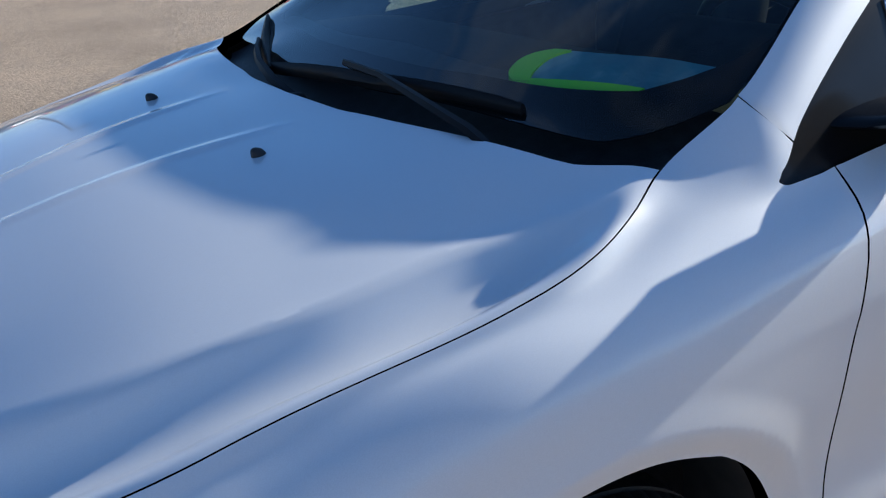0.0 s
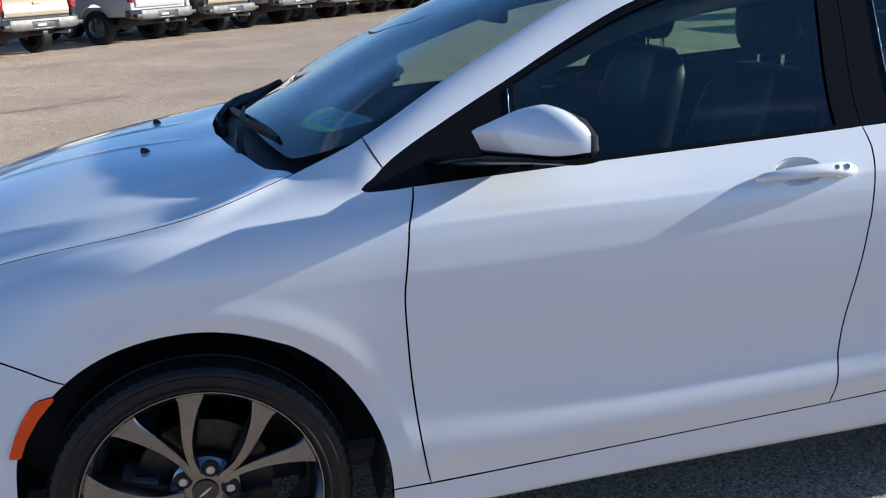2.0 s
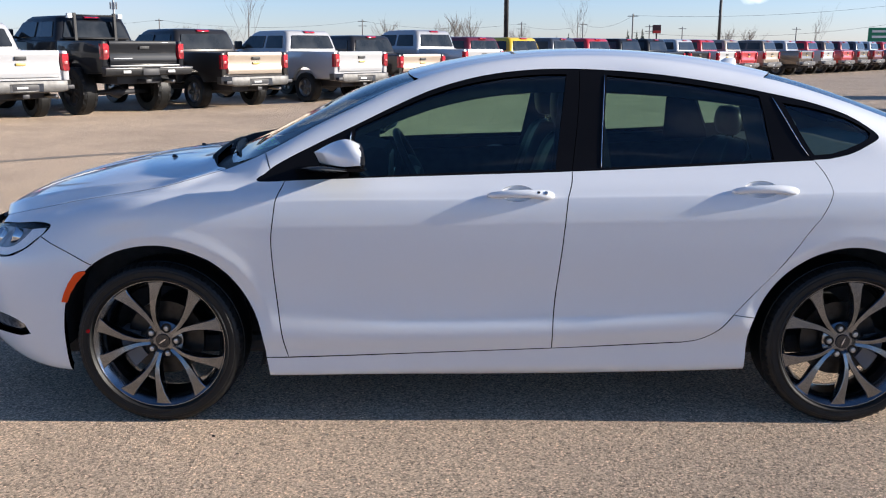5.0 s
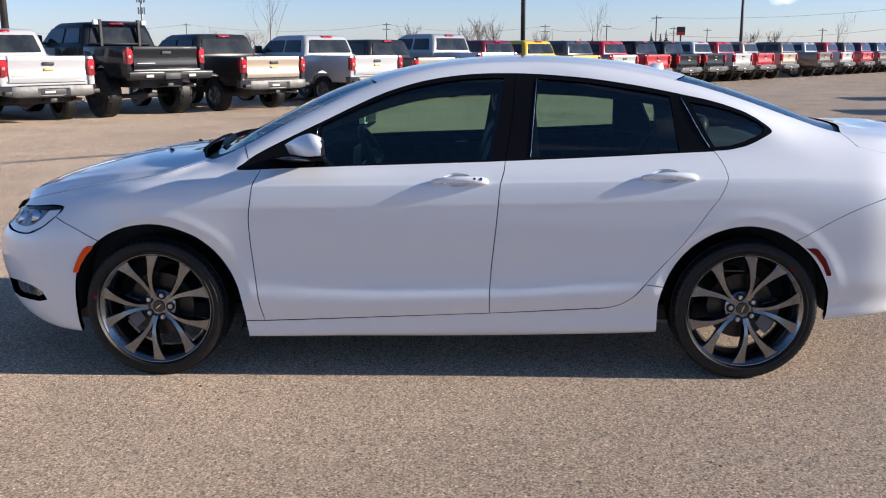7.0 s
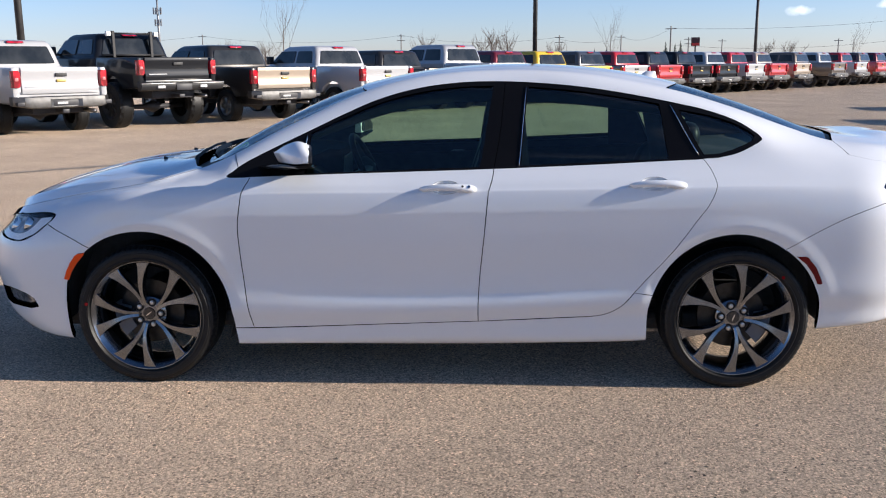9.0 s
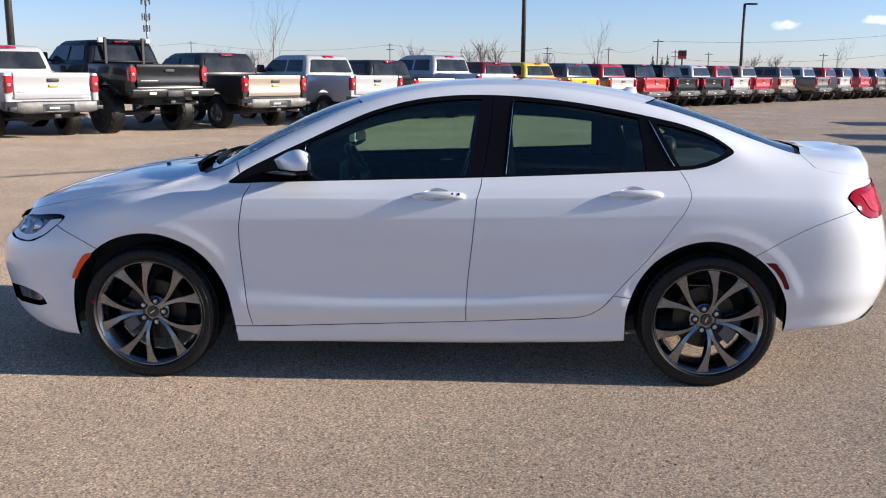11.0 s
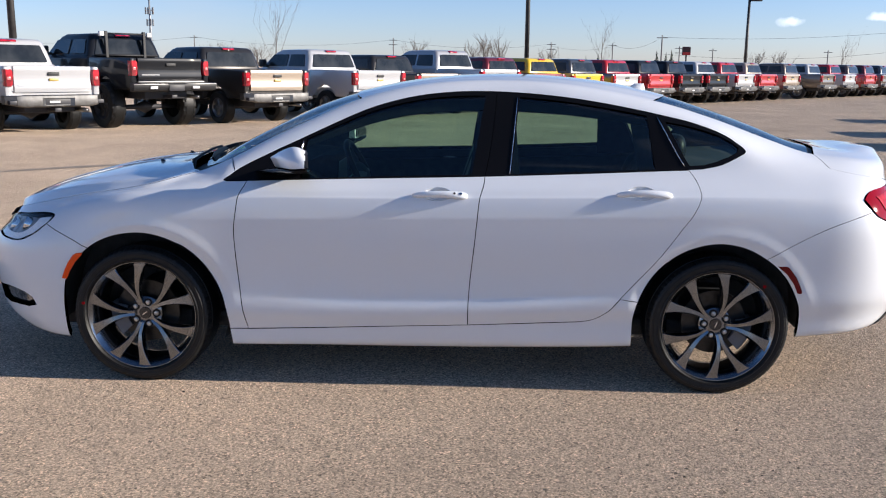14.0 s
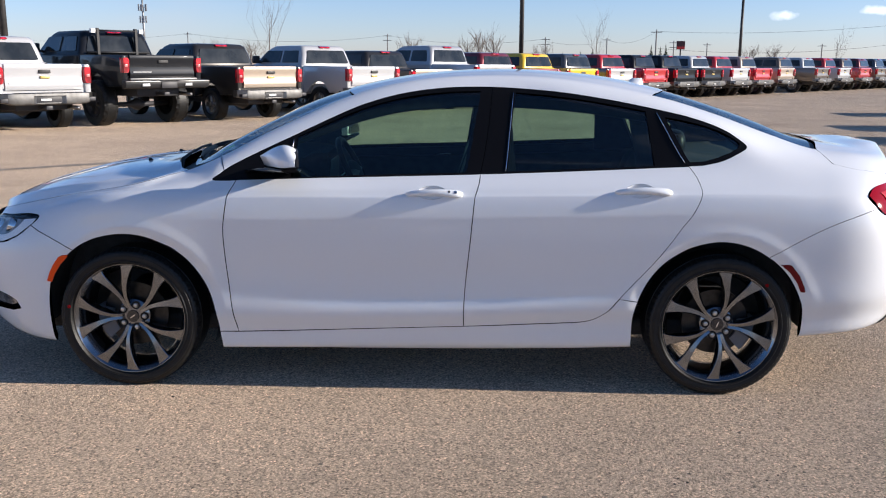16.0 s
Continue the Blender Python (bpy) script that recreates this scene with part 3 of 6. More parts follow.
# ---- ground ----
def ground_material():
    m = mat("lot_surface", (0.3, 0.25, 0.2), 0.95)
    bsdf(m).inputs["Diffuse Roughness"].default_value = 0.5
    tc = m.node_tree.nodes.new("ShaderNodeTexCoord")
    fine = nd(m, "ShaderNodeTexVoronoi", Scale=118.0)
    link(m, tc.outputs["Object"], fine.inputs["Vector"])
    grit = nd(m, "ShaderNodeTexNoise", Scale=95.0, Detail=5.0, Roughness=0.8)
    link(m, tc.outputs["Object"], grit.inputs["Vector"])
    big = nd(m, "ShaderNodeTexNoise", Scale=0.45, Detail=7.0, Roughness=0.6)
    link(m, tc.outputs["Object"], big.inputs["Vector"])
    c1 = ramp(m, grit.outputs["Fac"], [(0.34, (0.20, 0.155, 0.115)), (0.5, (0.425, 0.328, 0.242)), (0.64, (0.66, 0.535, 0.405))])
    c2 = ramp(m, fine.outputs["Color"], [(0.0, (0.30, 0.30, 0.31)), (0.40, (0.92, 0.92, 0.92)), (0.80, (1.38, 1.36, 1.32)), (1.0, (2.05, 2.0, 1.92))])
    c3 = ramp(m, big.outputs["Fac"], [(0.3, (0.83, 0.81, 0.79)), (0.55, (1.06, 1.05, 1.04)), (0.72, (1.26, 1.22, 1.17))])
    mx = m.node_tree.nodes.new("ShaderNodeMix")
    mx.data_type, mx.blend_type = "RGBA", "MULTIPLY"
    mx.inputs[0].default_value = 1.0
    link(m, c1, mx.inputs[6])
    link(m, c2, mx.inputs[7])
    my = m.node_tree.nodes.new("ShaderNodeMix")
    my.data_type, my.blend_type = "RGBA", "MULTIPLY"
    my.inputs[0].default_value = 1.0
    link(m, mx.outputs[2], my.inputs[6])
    link(m, c3, my.inputs[7])
    place = m.node_tree.nodes.new("ShaderNodeSeparateXYZ")
    link(m, tc.outputs["Object"], place.inputs[0])
    wander = nd(m, "ShaderNodeMath")
    wander.operation = "MULTIPLY_ADD"
    wander.inputs[1].default_value = 1.6
    link(m, big.outputs["Fac"], wander.inputs[0])
    link(m, place.outputs[0], wander.inputs[2])
    # darker and less tan towards +x on the near side
    right_part = nd(m, "ShaderNodeMapRange", **{"From Min": 3.4, "From Max": 5.0})
    link(m, wander.outputs[0], right_part.inputs["Value"])
    mz = m.node_tree.nodes.new("ShaderNodeMix")
    mz.data_type, mz.blend_type = "RGBA", "MULTIPLY"
    mz.inputs[7].default_value = (0.83, 0.84, 0.87, 1)
    near_by = nd(m, "ShaderNodeMapRange", **{"From Min": 2.0, "From Max": -1.0})
    link(m, place.outputs[1], near_by.inputs["Value"])
    both = nd(m, "ShaderNodeMath")
    both.operation = "MULTIPLY"
    link(m, right_part.outputs[0], both.inputs[0])
    link(m, near_by.outputs[0], both.inputs[1])
    link(m, both.outputs[0], mz.inputs[0])
    link(m, my.outputs[2], mz.inputs[6])
    link(m, mz.outputs[2], bsdf(m).inputs["Base Color"])
    b = nd(m, "ShaderNodeBump", Strength=1.0, Distance=0.010)
    link(m, grit.outputs["Fac"], b.inputs["Height"])
    link(m, b.outputs[0], bsdf(m).inputs["Normal"])
    return m


M_GROUND = ground_material()
bm = bmesh.new()
NG = 40
xs = [math.copysign(abs(i / NG) ** 3, i) * 2600 for i in range(-NG, NG + 1)]
gv = [[bm.verts.new((x, y, 0.0)) for x in xs] for y in xs]
for a, b in zip(gv, gv[1:]):
    for i in range(len(xs) - 1):
        bm.faces.new((a[i], a[i + 1], b[i + 1], b[i]))
ground = part("ground", bm, M_GROUND, None)
tagged(ground, "worn tan asphalt lot with pale gritty stone chips", "ground", kind="structure")

# an old tar streak across the lot, and a scatter of grit
bm = bmesh.new()
srng = random.Random(6)
edge = []
for k in range(41):
    f = k / 40
    x, y = -5.6 + 4.4 * f, 7.0 + 3.3 * f + .25 * math.sin(5 * f)
    w = (.05 + .10 * srng.random()) * math.sin(math.pi * min(1, .04 + f * .94)) ** .4
    edge.append((bm.verts.new((x - w * .6, y + w, .004)), bm.verts.new((x + w * .6, y - w, .004))))
for (a, b), (c, d) in zip(edge, edge[1:]):
    bm.faces.new((a, b, d, c))
streak = part("tar_streak", recalc(bm), mottle(mat("old_tar", (0.10, 0.085, 0.07), 0.9), [(0.35, (0.20, 0.165, 0.13)), (0.65, (0.34, 0.28, 0.22))], 12), None)
tagged(streak, "faded dark tar streak on the asphalt", "tar streak", kind="structure")
bm = bmesh.new()
for k in range(260):
    x, y = srng.uniform(-2.5, 5.0), srng.uniform(-3.2, -.9)
    q = srng.uniform(.003, .009)
    c = [bm.verts.new((x + q * dx * srng.uniform(.5, 1.2), y + q * dy * srng.uniform(.5, 1.2), z * q * .7)) for dx, dy, z in ((-1, -1, 0), (1, -1, 0), (1, 1, 0), (-1, 1, 0), (.1, -.1, 1))]
    for t3 in ((0, 1, 4), (1, 2, 4), (2, 3, 4), (3, 0, 4)):
        bm.faces.new([c[i] for i in t3])
grit = part("grit", recalc(bm), mottle(mat("loose_grit", (0.1, 0.08, 0.06), 0.9), [(0.4, (0.035, 0.028, 0.022)), (0.6, (0.42, 0.36, 0.29))], 3), None)
tagged(grit, "scattered loose grit and crumbs on the asphalt", "grit", kind="stuff")

# ---- sedan ----
sedan = thing("sedan", label="white four-door sedan with graphite wheels, parked on the lot", category="car")
PM = [M_WHITE, M_INNER]
ARCH_F = xz((-.400, .205), (-.402, .30), (-.398, .40), (-.384, .49), (-.345, .57), (-.282, .645), (-.19, .705), (-.09, .735), (.01, .742), (.10, .725), (.19, .688), (.27, .625), (.335, .535), (.378, .44), (.40, .33), (.405, .27))
ARCH_R = xz((2.345, .222), (2.343, .35), (2.36, .45), (2.41, .555), (2.475, .635), (2.58, .705), (2.71, .737), (2.83, .722), (2.94, .668), (3.03, .588), (3.085, .50), (3.118, .41), (3.125, .35), (3.122, .285))
arch_f, arch_r = curve(ARCH_F, .015), curve(ARCH_R, .015)
door_f = curve(xz((.500, .983), (.487, .955), (.481, .942), (.478, .934), (.475, .926), (.470, .90), (.457, .81), (.452, .72), (.457, .60), (.467, .47), (.481, .35), (.495, .272)))
door_f[0] = (.50, BELT)
door_b = curve([(1.63, BELT)] + xz((1.6215, .975), (1.615, .956), (1.612, .947), (1.609, .939), (1.606, .928), (1.600, .87), (1.583, .69), (1.569, .55), (1.560, .41), (1.560, .315)))
door_low_f = curve(xz((.495, .272), (1.0, .292), (1.56, .315)))
door_low_r = curve(xz((1.56, .315), (1.85, .33), (2.08, .342)))
door_r = curve(xz((2.08, .342), (2.15, .355), (2.21, .39), (2.27, .455), (2.36, .56), (2.48, .71), (2.56, .825), (2.612, .91), (2.624, .942), (2.6275, .955), (2.6285, .964), (2.628, .973), (2.624, .990), (2.614, 1.02)) + [(2.585, BELT)])
seam_f = curve(xz((-.262, .662)) + [(-.472, .720)])
seam_r = curve(xz((2.945, .669), (3.05, .735), (3.2, .815)) + [(3.408, .705)])


def split(c, p):
    """Cut a curve at its point nearest to p."""
    i = min(range(len(c)), key=lambda k: (c[k][0] - p[0]) ** 2 + (c[k][1] - p[1]) ** 2)
    return c[:i + 1], c[i:]


af_bump, af_fend = split(arch_f, seam_f[0])
ar_rock, ar_rest = split(arch_r, ARCH_R[2])
ar_quart, ar_bump = split(ar_rest, seam_r[0])
rev = lambda c: c[::-1]
MID = 0.5 * (BELT + RAIL)
TOP = KS[-1]
TAIL_LAMP = [(3.374, .765), (3.403, .808), (3.493, .835), (3.592, .848), (3.70, .845), (3.71, .77), (3.68, .70), (3.602, .668), (3.532, .655), (3.473, .662), (3.423, .693), (3.400, .728)]
LAMP = [(-.44, .767), (-.46, .731), (-.53, .670), (-.60, .634), (-.65, .646), (-.76, .718), (-.81, .76), (-.81, .87), (-.75, .92), (-.62, .869), (-.46, .792)]
FOG = [(-.77, .262), (-.727, .270), (-.676, .276), (-.63, .270), (-.59, .259), (-.557, .240), (-.54, .214), (-.58, .204), (-.63, .203), (-.70, .198), (-.77, .195)]
lid = [(3.225, EDGE), (3.238, 1.34), (3.268, 1.28), (3.324, 1.18), (3.443, 1.01), (3.542, .892), (3.66, .872)]


def pull(x0, x1, z):
    """The outline of the recess behind a door handle."""
    return [(.5 * (x0 + x1) - .012 + .064 * math.cos(a), at_z(.5 * (x0 + x1), z + .009 + .027 * math.sin(a))) for a in [2 * math.pi * k / 24 for k in range(24)]]


HANDLES = {"front_door": (1.293, 1.552, .938), "rear_door": (2.237, 2.492, .954)}
VALANCE = [(3.50, .0), (3.50, .09), (3.56, .135), (3.70, .15), (3.849, .15), (3.849, .0)]
OUT = {
    "front_fender": join(rev(door_f), [(.47, BELT), (.428, BELT + .010), (.404, BELT + .045), (.395, BELT + .1), (.388, MID), (.40, RAIL - .08), (.44, RAIL), (.41, EDGE)], curve([(.41, EDGE), (-.68, EDGE)]),
                         curve([(-.70, .92), (-.62, .873), (-.46, .796), (-.437, .767), (-.472, .720)], .01), rev(seam_f), af_fend, xz((.405, .27), (.495, .272))),
    "front_door": join(door_f, door_low_f, rev(door_b), curve([(1.63, BELT), (.50, BELT)])),
    "rear_door": join(door_b, door_low_r, door_r, curve([(2.585, BELT), (1.63, BELT)])),
    "rocker_panel": join(xz((.405, .27)), door_low_f, door_low_r, split(door_r, xz((2.27, .455))[0])[0], [ARCH_R[2]], rev(ar_rock), curve([(2.345, 0.03), (.405, 0.03)])),
    "quarter_panel": join(rev(split(door_r, xz((2.27, .455))[0])[1]), [ARCH_R[2]], ar_quart, seam_r, curve([(3.408, .708), (3.370, .765), (3.400, .811), (3.493, .838), (3.592, .852), (3.66, .855)], .01), rev(curve(lid, .012)), curve([(3.225, EDGE), (2.45, EDGE)]),
                          [(2.30, RAIL)], curve([(2.30, RAIL), (2.79, RAIL)]), curve([(2.79, RAIL), (2.835, RAIL - .02), (2.855, RAIL - .06), (2.84, MID + .02), (2.80, BELT + .12), (2.73, BELT + .03), (2.65, BELT)]), [(2.585, BELT)]),
    "rear_bumper": join(seam_r, [(3.423, .689), (3.473, .657), (3.532, .650), (3.602, .663)], curve([(3.70, .668), (3.849, .655)]), curve([(3.849, KS[1] - .02), (3.125, KS[1] - .02)]), rev(ar_bump)),
    "front_bumper": join(seam_f, curve([(-.472, .718), (-.53, .666), (-.60, .630), (-.65, .642), (-.76, .714)], .012), curve([(-.81, .745), (-.999, .72)]), curve([(-.999, KS[1] - .02), (-.405, KS[1] - .02)]), af_bump),
}
ROOF = join([(.41, EDGE), (.44, RAIL)], curve([(.44, RAIL), (2.30, RAIL)]), [(2.45, EDGE)], curve([(2.45, EDGE), (2.50, KS[13]), (2.545, KS[14]), (2.555, TOP)]), curve([(2.555, TOP), (.965, TOP)]),
            curve([(.965, TOP), (.97, KS[14]), (.99, KS[13]), (1.02, EDGE)]), curve([(1.02, EDGE), (.41, EDGE)]))
hood_rear = curve([(.25, EDGE), (.238, 1.415), (.183, 1.507), (.133, 1.565), (.105, 1.615), (.082, 1.76), (.075, TOP)])
HOOD = join(curve([(-.68, EDGE), (.25, EDGE)]), hood_rear, curve([(.075, TOP), (-.84, TOP)]), curve([(-.84, TOP), (-.83, KS[14]), (-.78, KS[13]), (-.68, EDGE)]))
GRILLE = join(curve([(-.68, EDGE), (-.78, KS[13]), (-.83, KS[14]), (-.84, TOP)]), curve([(-.84, TOP), (-.999, TOP)]), curve([(-.999, TOP), (-.999, .70)]), curve([(-.999, .70), (-.81, .74)]), [(-.815, .88), (-.75, .925), (-.66, .88)])
COWL = join(hood_rear, curve([(.075, TOP), (.32, TOP)]), curve([(.32, TOP), (.33, KS[14]), (.37, KS[13]), (.41, EDGE)]), curve([(.41, EDGE), (.25, EDGE)]))
WSH = join(curve([(.150, TOP), (.158, 1.76), (.180, KS[14]), (.245, KS[13]), (.30, 1.43), (.40, EDGE)]), curve([(.40, EDGE), (1.02, EDGE)]), curve([(1.02, EDGE), (.99, KS[13]), (.97, KS[14]), (.965, TOP)]), curve([(.965, TOP), (.150, TOP)]))
FRIT = join(curve([(.152, TOP), (.160, 1.76), (.182, KS[14]), (.247, KS[13]), (.302, 1.43), (.40, 1.382)]), curve([(.40, 1.382), (1.0, 1.382)]), curve([(.98, 1.41), (.46, 1.415), (.35, KS[13]), (.275, KS[14]), (.25, 1.76), (.243, TOP)]), curve([(.243, TOP), (.152, TOP)]))
RGL = join(curve([(2.45, EDGE), (3.205, EDGE)]), curve([(3.205, EDGE), (3.265, KS[14]), (3.275, TOP)]), curve([(3.275, TOP), (2.555, TOP)]), curve([(2.555, TOP), (2.545, KS[14]), (2.50, KS[13]), (2.45, EDGE)]))
DECK = join(curve([(3.205, EDGE), (3.265, KS[14]), (3.275, TOP)]), curve([(3.275, TOP), (3.32, TOP)]), curve([(3.32, TOP), (3.295, KS[14]), (3.225, EDGE)]))
TRUNK = join(curve(lid, .015), curve([(3.66, .872), (3.715, .855)]), curve([(3.715, .855), (3.715, .68)]), curve([(3.715, .68), (3.849, .67)]), curve([(3.849, .67), (3.849, TOP)]), curve([(3.849, TOP), (3.32, TOP)]), curve([(3.32, TOP), (3.295, KS[14]), (3.225, EDGE)]))
b_top = [(1.63, BELT), (1.665, MID), (1.685, RAIL)]
TRIM_F = join([(.47, BELT)], curve([(.47, BELT), (1.63, BELT)]), curve(b_top), curve([(1.685, RAIL), (.44, RAIL)]), [(.40, RAIL - .08), (.388, MID), (.395, BELT + .1), (.404, BELT + .045), (.428, BELT + .010)])
GLS_F = join(curve([(.752, BELT + .014), (1.565, BELT + .012)]), curve([(1.565, BELT + .012), (1.628, RAIL - .022)]), curve([(1.628, RAIL - .022), (.772, RAIL - .026)]), curve([(.772, RAIL - .026), (.752, BELT + .014)]))
diag = [(2.58, BELT), (2.44, RAIL)]
TRIM_R = join(curve([(1.63, BELT), (2.58, BELT)]), curve(diag), curve([(2.44, RAIL), (1.685, RAIL)]), rev(curve(b_top)))
GLS_R = join(curve([(1.755, BELT + .012), (2.43, BELT + .014)]), curve([(2.43, BELT + .014), (2.40, RAIL - .032)]), curve([(2.40, RAIL - .032), (1.795, RAIL - .022)]), curve([(1.795, RAIL - .022), (1.755, BELT + .012)]))
TRIM_Q = join(curve([(2.58, BELT), (2.65, BELT)]), curve([(2.65, BELT), (2.73, BELT + .03), (2.80, BELT + .12), (2.84, MID + .02), (2.855, RAIL - .06), (2.835, RAIL - .02), (2.79, RAIL)]), curve([(2.79, RAIL), (2.44, RAIL)]), rev(curve(diag)))
GLS_Q = outline([(2.592, BELT + .035), (2.66, BELT + .040), (2.72, BELT + .075), (2.775, BELT + .14), (2.815, MID + .03), (2.826, RAIL - .08), (2.80, RAIL - .05), (2.74, RAIL - .045), (2.49, RAIL - .05)], .02)
doors = {}
for side in (False, True):
    for name, poly in OUT.items():
        hs = [pull(*HANDLES[name])] if name in HANDLES else [FOG] if name == "front_bumper" else []
        ob = panel(name, poly, sedan, PM, gap=0.0006 if name == "quarter_panel" else 0.0021, depth=0.03, mirror=side, holes=hs, step=.012 if name == "front_fender" and not side else .016)
        doors[name, side] = ob
    for name, tr, gl in (("front_door", TRIM_F, GLS_F), ("rear_door", TRIM_R, GLS_R), ("quarter_panel", TRIM_Q, GLS_Q)):
        panel("window_trim", tr, doors[name, side], [M_BLACKGLOSS, M_INNER], "glossy black window surround", gap=0.0012, depth=0.03, lift=-0.002, holes=[gl], mirror=side)
        if name != "quarter_panel":
            xa, xb, xt = (.57, 1.57, 1.59) if name == "front_door" else (1.66, 2.16, 2.52)
            panel("door_lining", join(curve(xz((xa, .36), (xb, .36))), curve([(xb, at_z(xb, .36)), (xt, BELT - .02)]), curve([(xt, BELT - .02), (xa, BELT - .02)]), curve([(xa, BELT - .02), xz((xa, .36))[0]])), doors[name, side], [M_INNER, M_INNER], "dark inner door lining", gap=0, depth=0.008, lift=-0.062, mirror=side, step=.06)
        panel("window_pane", inset(gl, -0.008), doors[name, side], [M_GLASS, M_GLASS], "green tinted side glass", gap=0, depth=0, lift=-0.008, mirror=side, sides=False, step=.05)
    # linings inside the roof rail, the middle pillar and the rear pillar
    for nm, q in (("rail_lining", join(curve([(.60, RAIL - .052), (1.0, RAIL - .066), (1.7, RAIL - .070), (2.5, RAIL - .072)]), curve([(2.5, RAIL - .072), (2.5, RAIL - .006)]), curve([(2.5, RAIL - .006), (.60, RAIL - .006)]))),
                  ("pillar_lining", join(curve([(1.545, BELT - .02), (1.80, BELT - .02)]), curve([(1.80, BELT - .02), (1.775, RAIL - .075)]), curve([(1.775, RAIL - .075), (1.60, RAIL - .075)]))),
                  ("pillar_lining", join(curve([(2.36, BELT - .02), (2.60, BELT - .02)]), curve([(2.60, BELT - .02), (2.48, RAIL - .075)]), curve([(2.48, RAIL - .075), (2.33, RAIL - .075)])))):
        panel(nm, q, sedan, [M_DASH, M_DASH], "dark inner lining", gap=0, depth=0.006, lift=-0.045, mirror=side, step=.05)
panel("rear_valance", VALANCE, sedan, [M_BLACK, M_BLACK], "black plastic lower rear valance", gap=0, depth=0.02, lift=0.006, full=False)
panel("rear_valance", VALANCE, sedan, [M_BLACK, M_BLACK], "black plastic lower rear valance", gap=0, depth=0.02, lift=0.006, mirror=True)
panel("roof", ROOF, sedan, PM, gap=0.0006, depth=0.03, full=True, step=.022)
panel("hood", HOOD, sedan, PM, gap=0.0017, depth=0.025, full=True, step=.0085, lines=[[(x, float(crest(np.array([x]))[0]) + d) for x in np.arange(-.66, .205 + 1.2 * min(d, 0), .009)] for d in (.018, .009, 0, -.007, -.014, -.021, -.028, -.036, -.044, -.052, -.060)])
panel("grille", GRILLE, sedan, [M_BLACKGLOSS, M_INNER], "glossy black grille", gap=0, depth=0.02, lift=-0.015, full=True)
panel("cowl", COWL, sedan, [M_BLACK, M_BLACK], "black plastic cowl below the windshield", gap=0, depth=0.02, lift=-0.045, full=True)
wsh = panel("windshield", WSH, sedan, [M_WSHIELD, M_WSHIELD], "tinted windshield", gap=0.003, depth=0, lift=-0.006, full=True, sides=False, step=.05)
panel("black_border", FRIT, wsh, [M_FRIT, M_FRIT], "black printed border of the windshield", gap=0.003, depth=0, lift=-0.010, full=True, sides=False, step=.04)
panel("rear_window", RGL, sedan, [M_WSHIELD, M_WSHIELD], "tinted rear window", gap=0.003, depth=0, lift=-0.004, full=True, sides=False, step=.05)
panel("deck_seal", DECK, sedan, [M_BLACK, M_BLACK], "black rubber below the rear window", gap=0, depth=0.02, lift=-0.012, full=True)
panel("trunk_lid", TRUNK, sedan, PM, depth=0.025, full=True, step=.022)


def on_body(X, s, off=0.0, side=False):
    """A point off the body surface and the normal there."""
    p, n = body([X], [s])[0], normals([X], [s])[0]
    q = p + n * off
    f = (1, -1, 1) if side else (1, 1, 1)
    return Vector(q * f), Vector(n * f)


# ---- sedan: lamps, handles, mirrors, wipers ----
M_LENS = tinted("clear_lens", (0.99, 0.99, 0.99), 0.03)
M_REFL = mat("lamp_reflector", (0.86, 0.87, 0.88), 0.14, 1.0)
M_BUCKET = mottle(mat("lamp_bucket", (0.3, 0.31, 0.33), 0.25, 0.0), [(0.35, (0.16, 0.165, 0.175)), (0.65, (0.34, 0.35, 0.365))], 22)
M_DRL = mottle(mat("lamp_light_guide", (0.75, 0.76, 0.78), 0.25), [(0.3, (0.78, 0.80, 0.82)), (0.7, (0.90, 0.91, 0.92))], 90)
M_REDIN = mottle(mat("red_lamp_inner", (0.5, 0.03, 0.05), 0.24, spec=0.2), [(0.35, (0.22, 0.001, 0.005)), (0.65, (0.50, 0.008, 0.018))], 28)
M_LEATHER = mottle(mat("black_leather", (0.03, 0.03, 0.032), 0.45, spec=0.14), [(0.3, (0.007, 0.0073, 0.008)), (0.7, (0.014, 0.0145, 0.0155))], 12, 0.06, 160, (0.34, 0.48))
M_SMOKE = mottle(mat("smoked_lamp", (0.2, 0.2, 0.2), 0.18, 0.7), [(0.4, (0.08, 0.085, 0.09)), (0.6, (0.34, 0.35, 0.37))], 38)
M_GREY = mat("grey_plastic", (0.18, 0.18, 0.19), 0.5)
M_LIME = mottle(mat("lime_plastic", (0.25, 0.8, 0.05), 0.4), [(0.3, (0.34, 0.93, 0.03)), (0.7, (0.48, 0.98, 0.06))], 14)
M_SHEET = mottle(mat("bluish_plastic_sleeve", (0.25, 0.42, 0.46), 0.12, coat=0.6), [(0.3, (0.05, 0.17, 0.25)), (0.54, (0.10, 0.28, 0.36)), (0.72, (0.45, 0.62, 0.64))], 7, 0.9, 18)

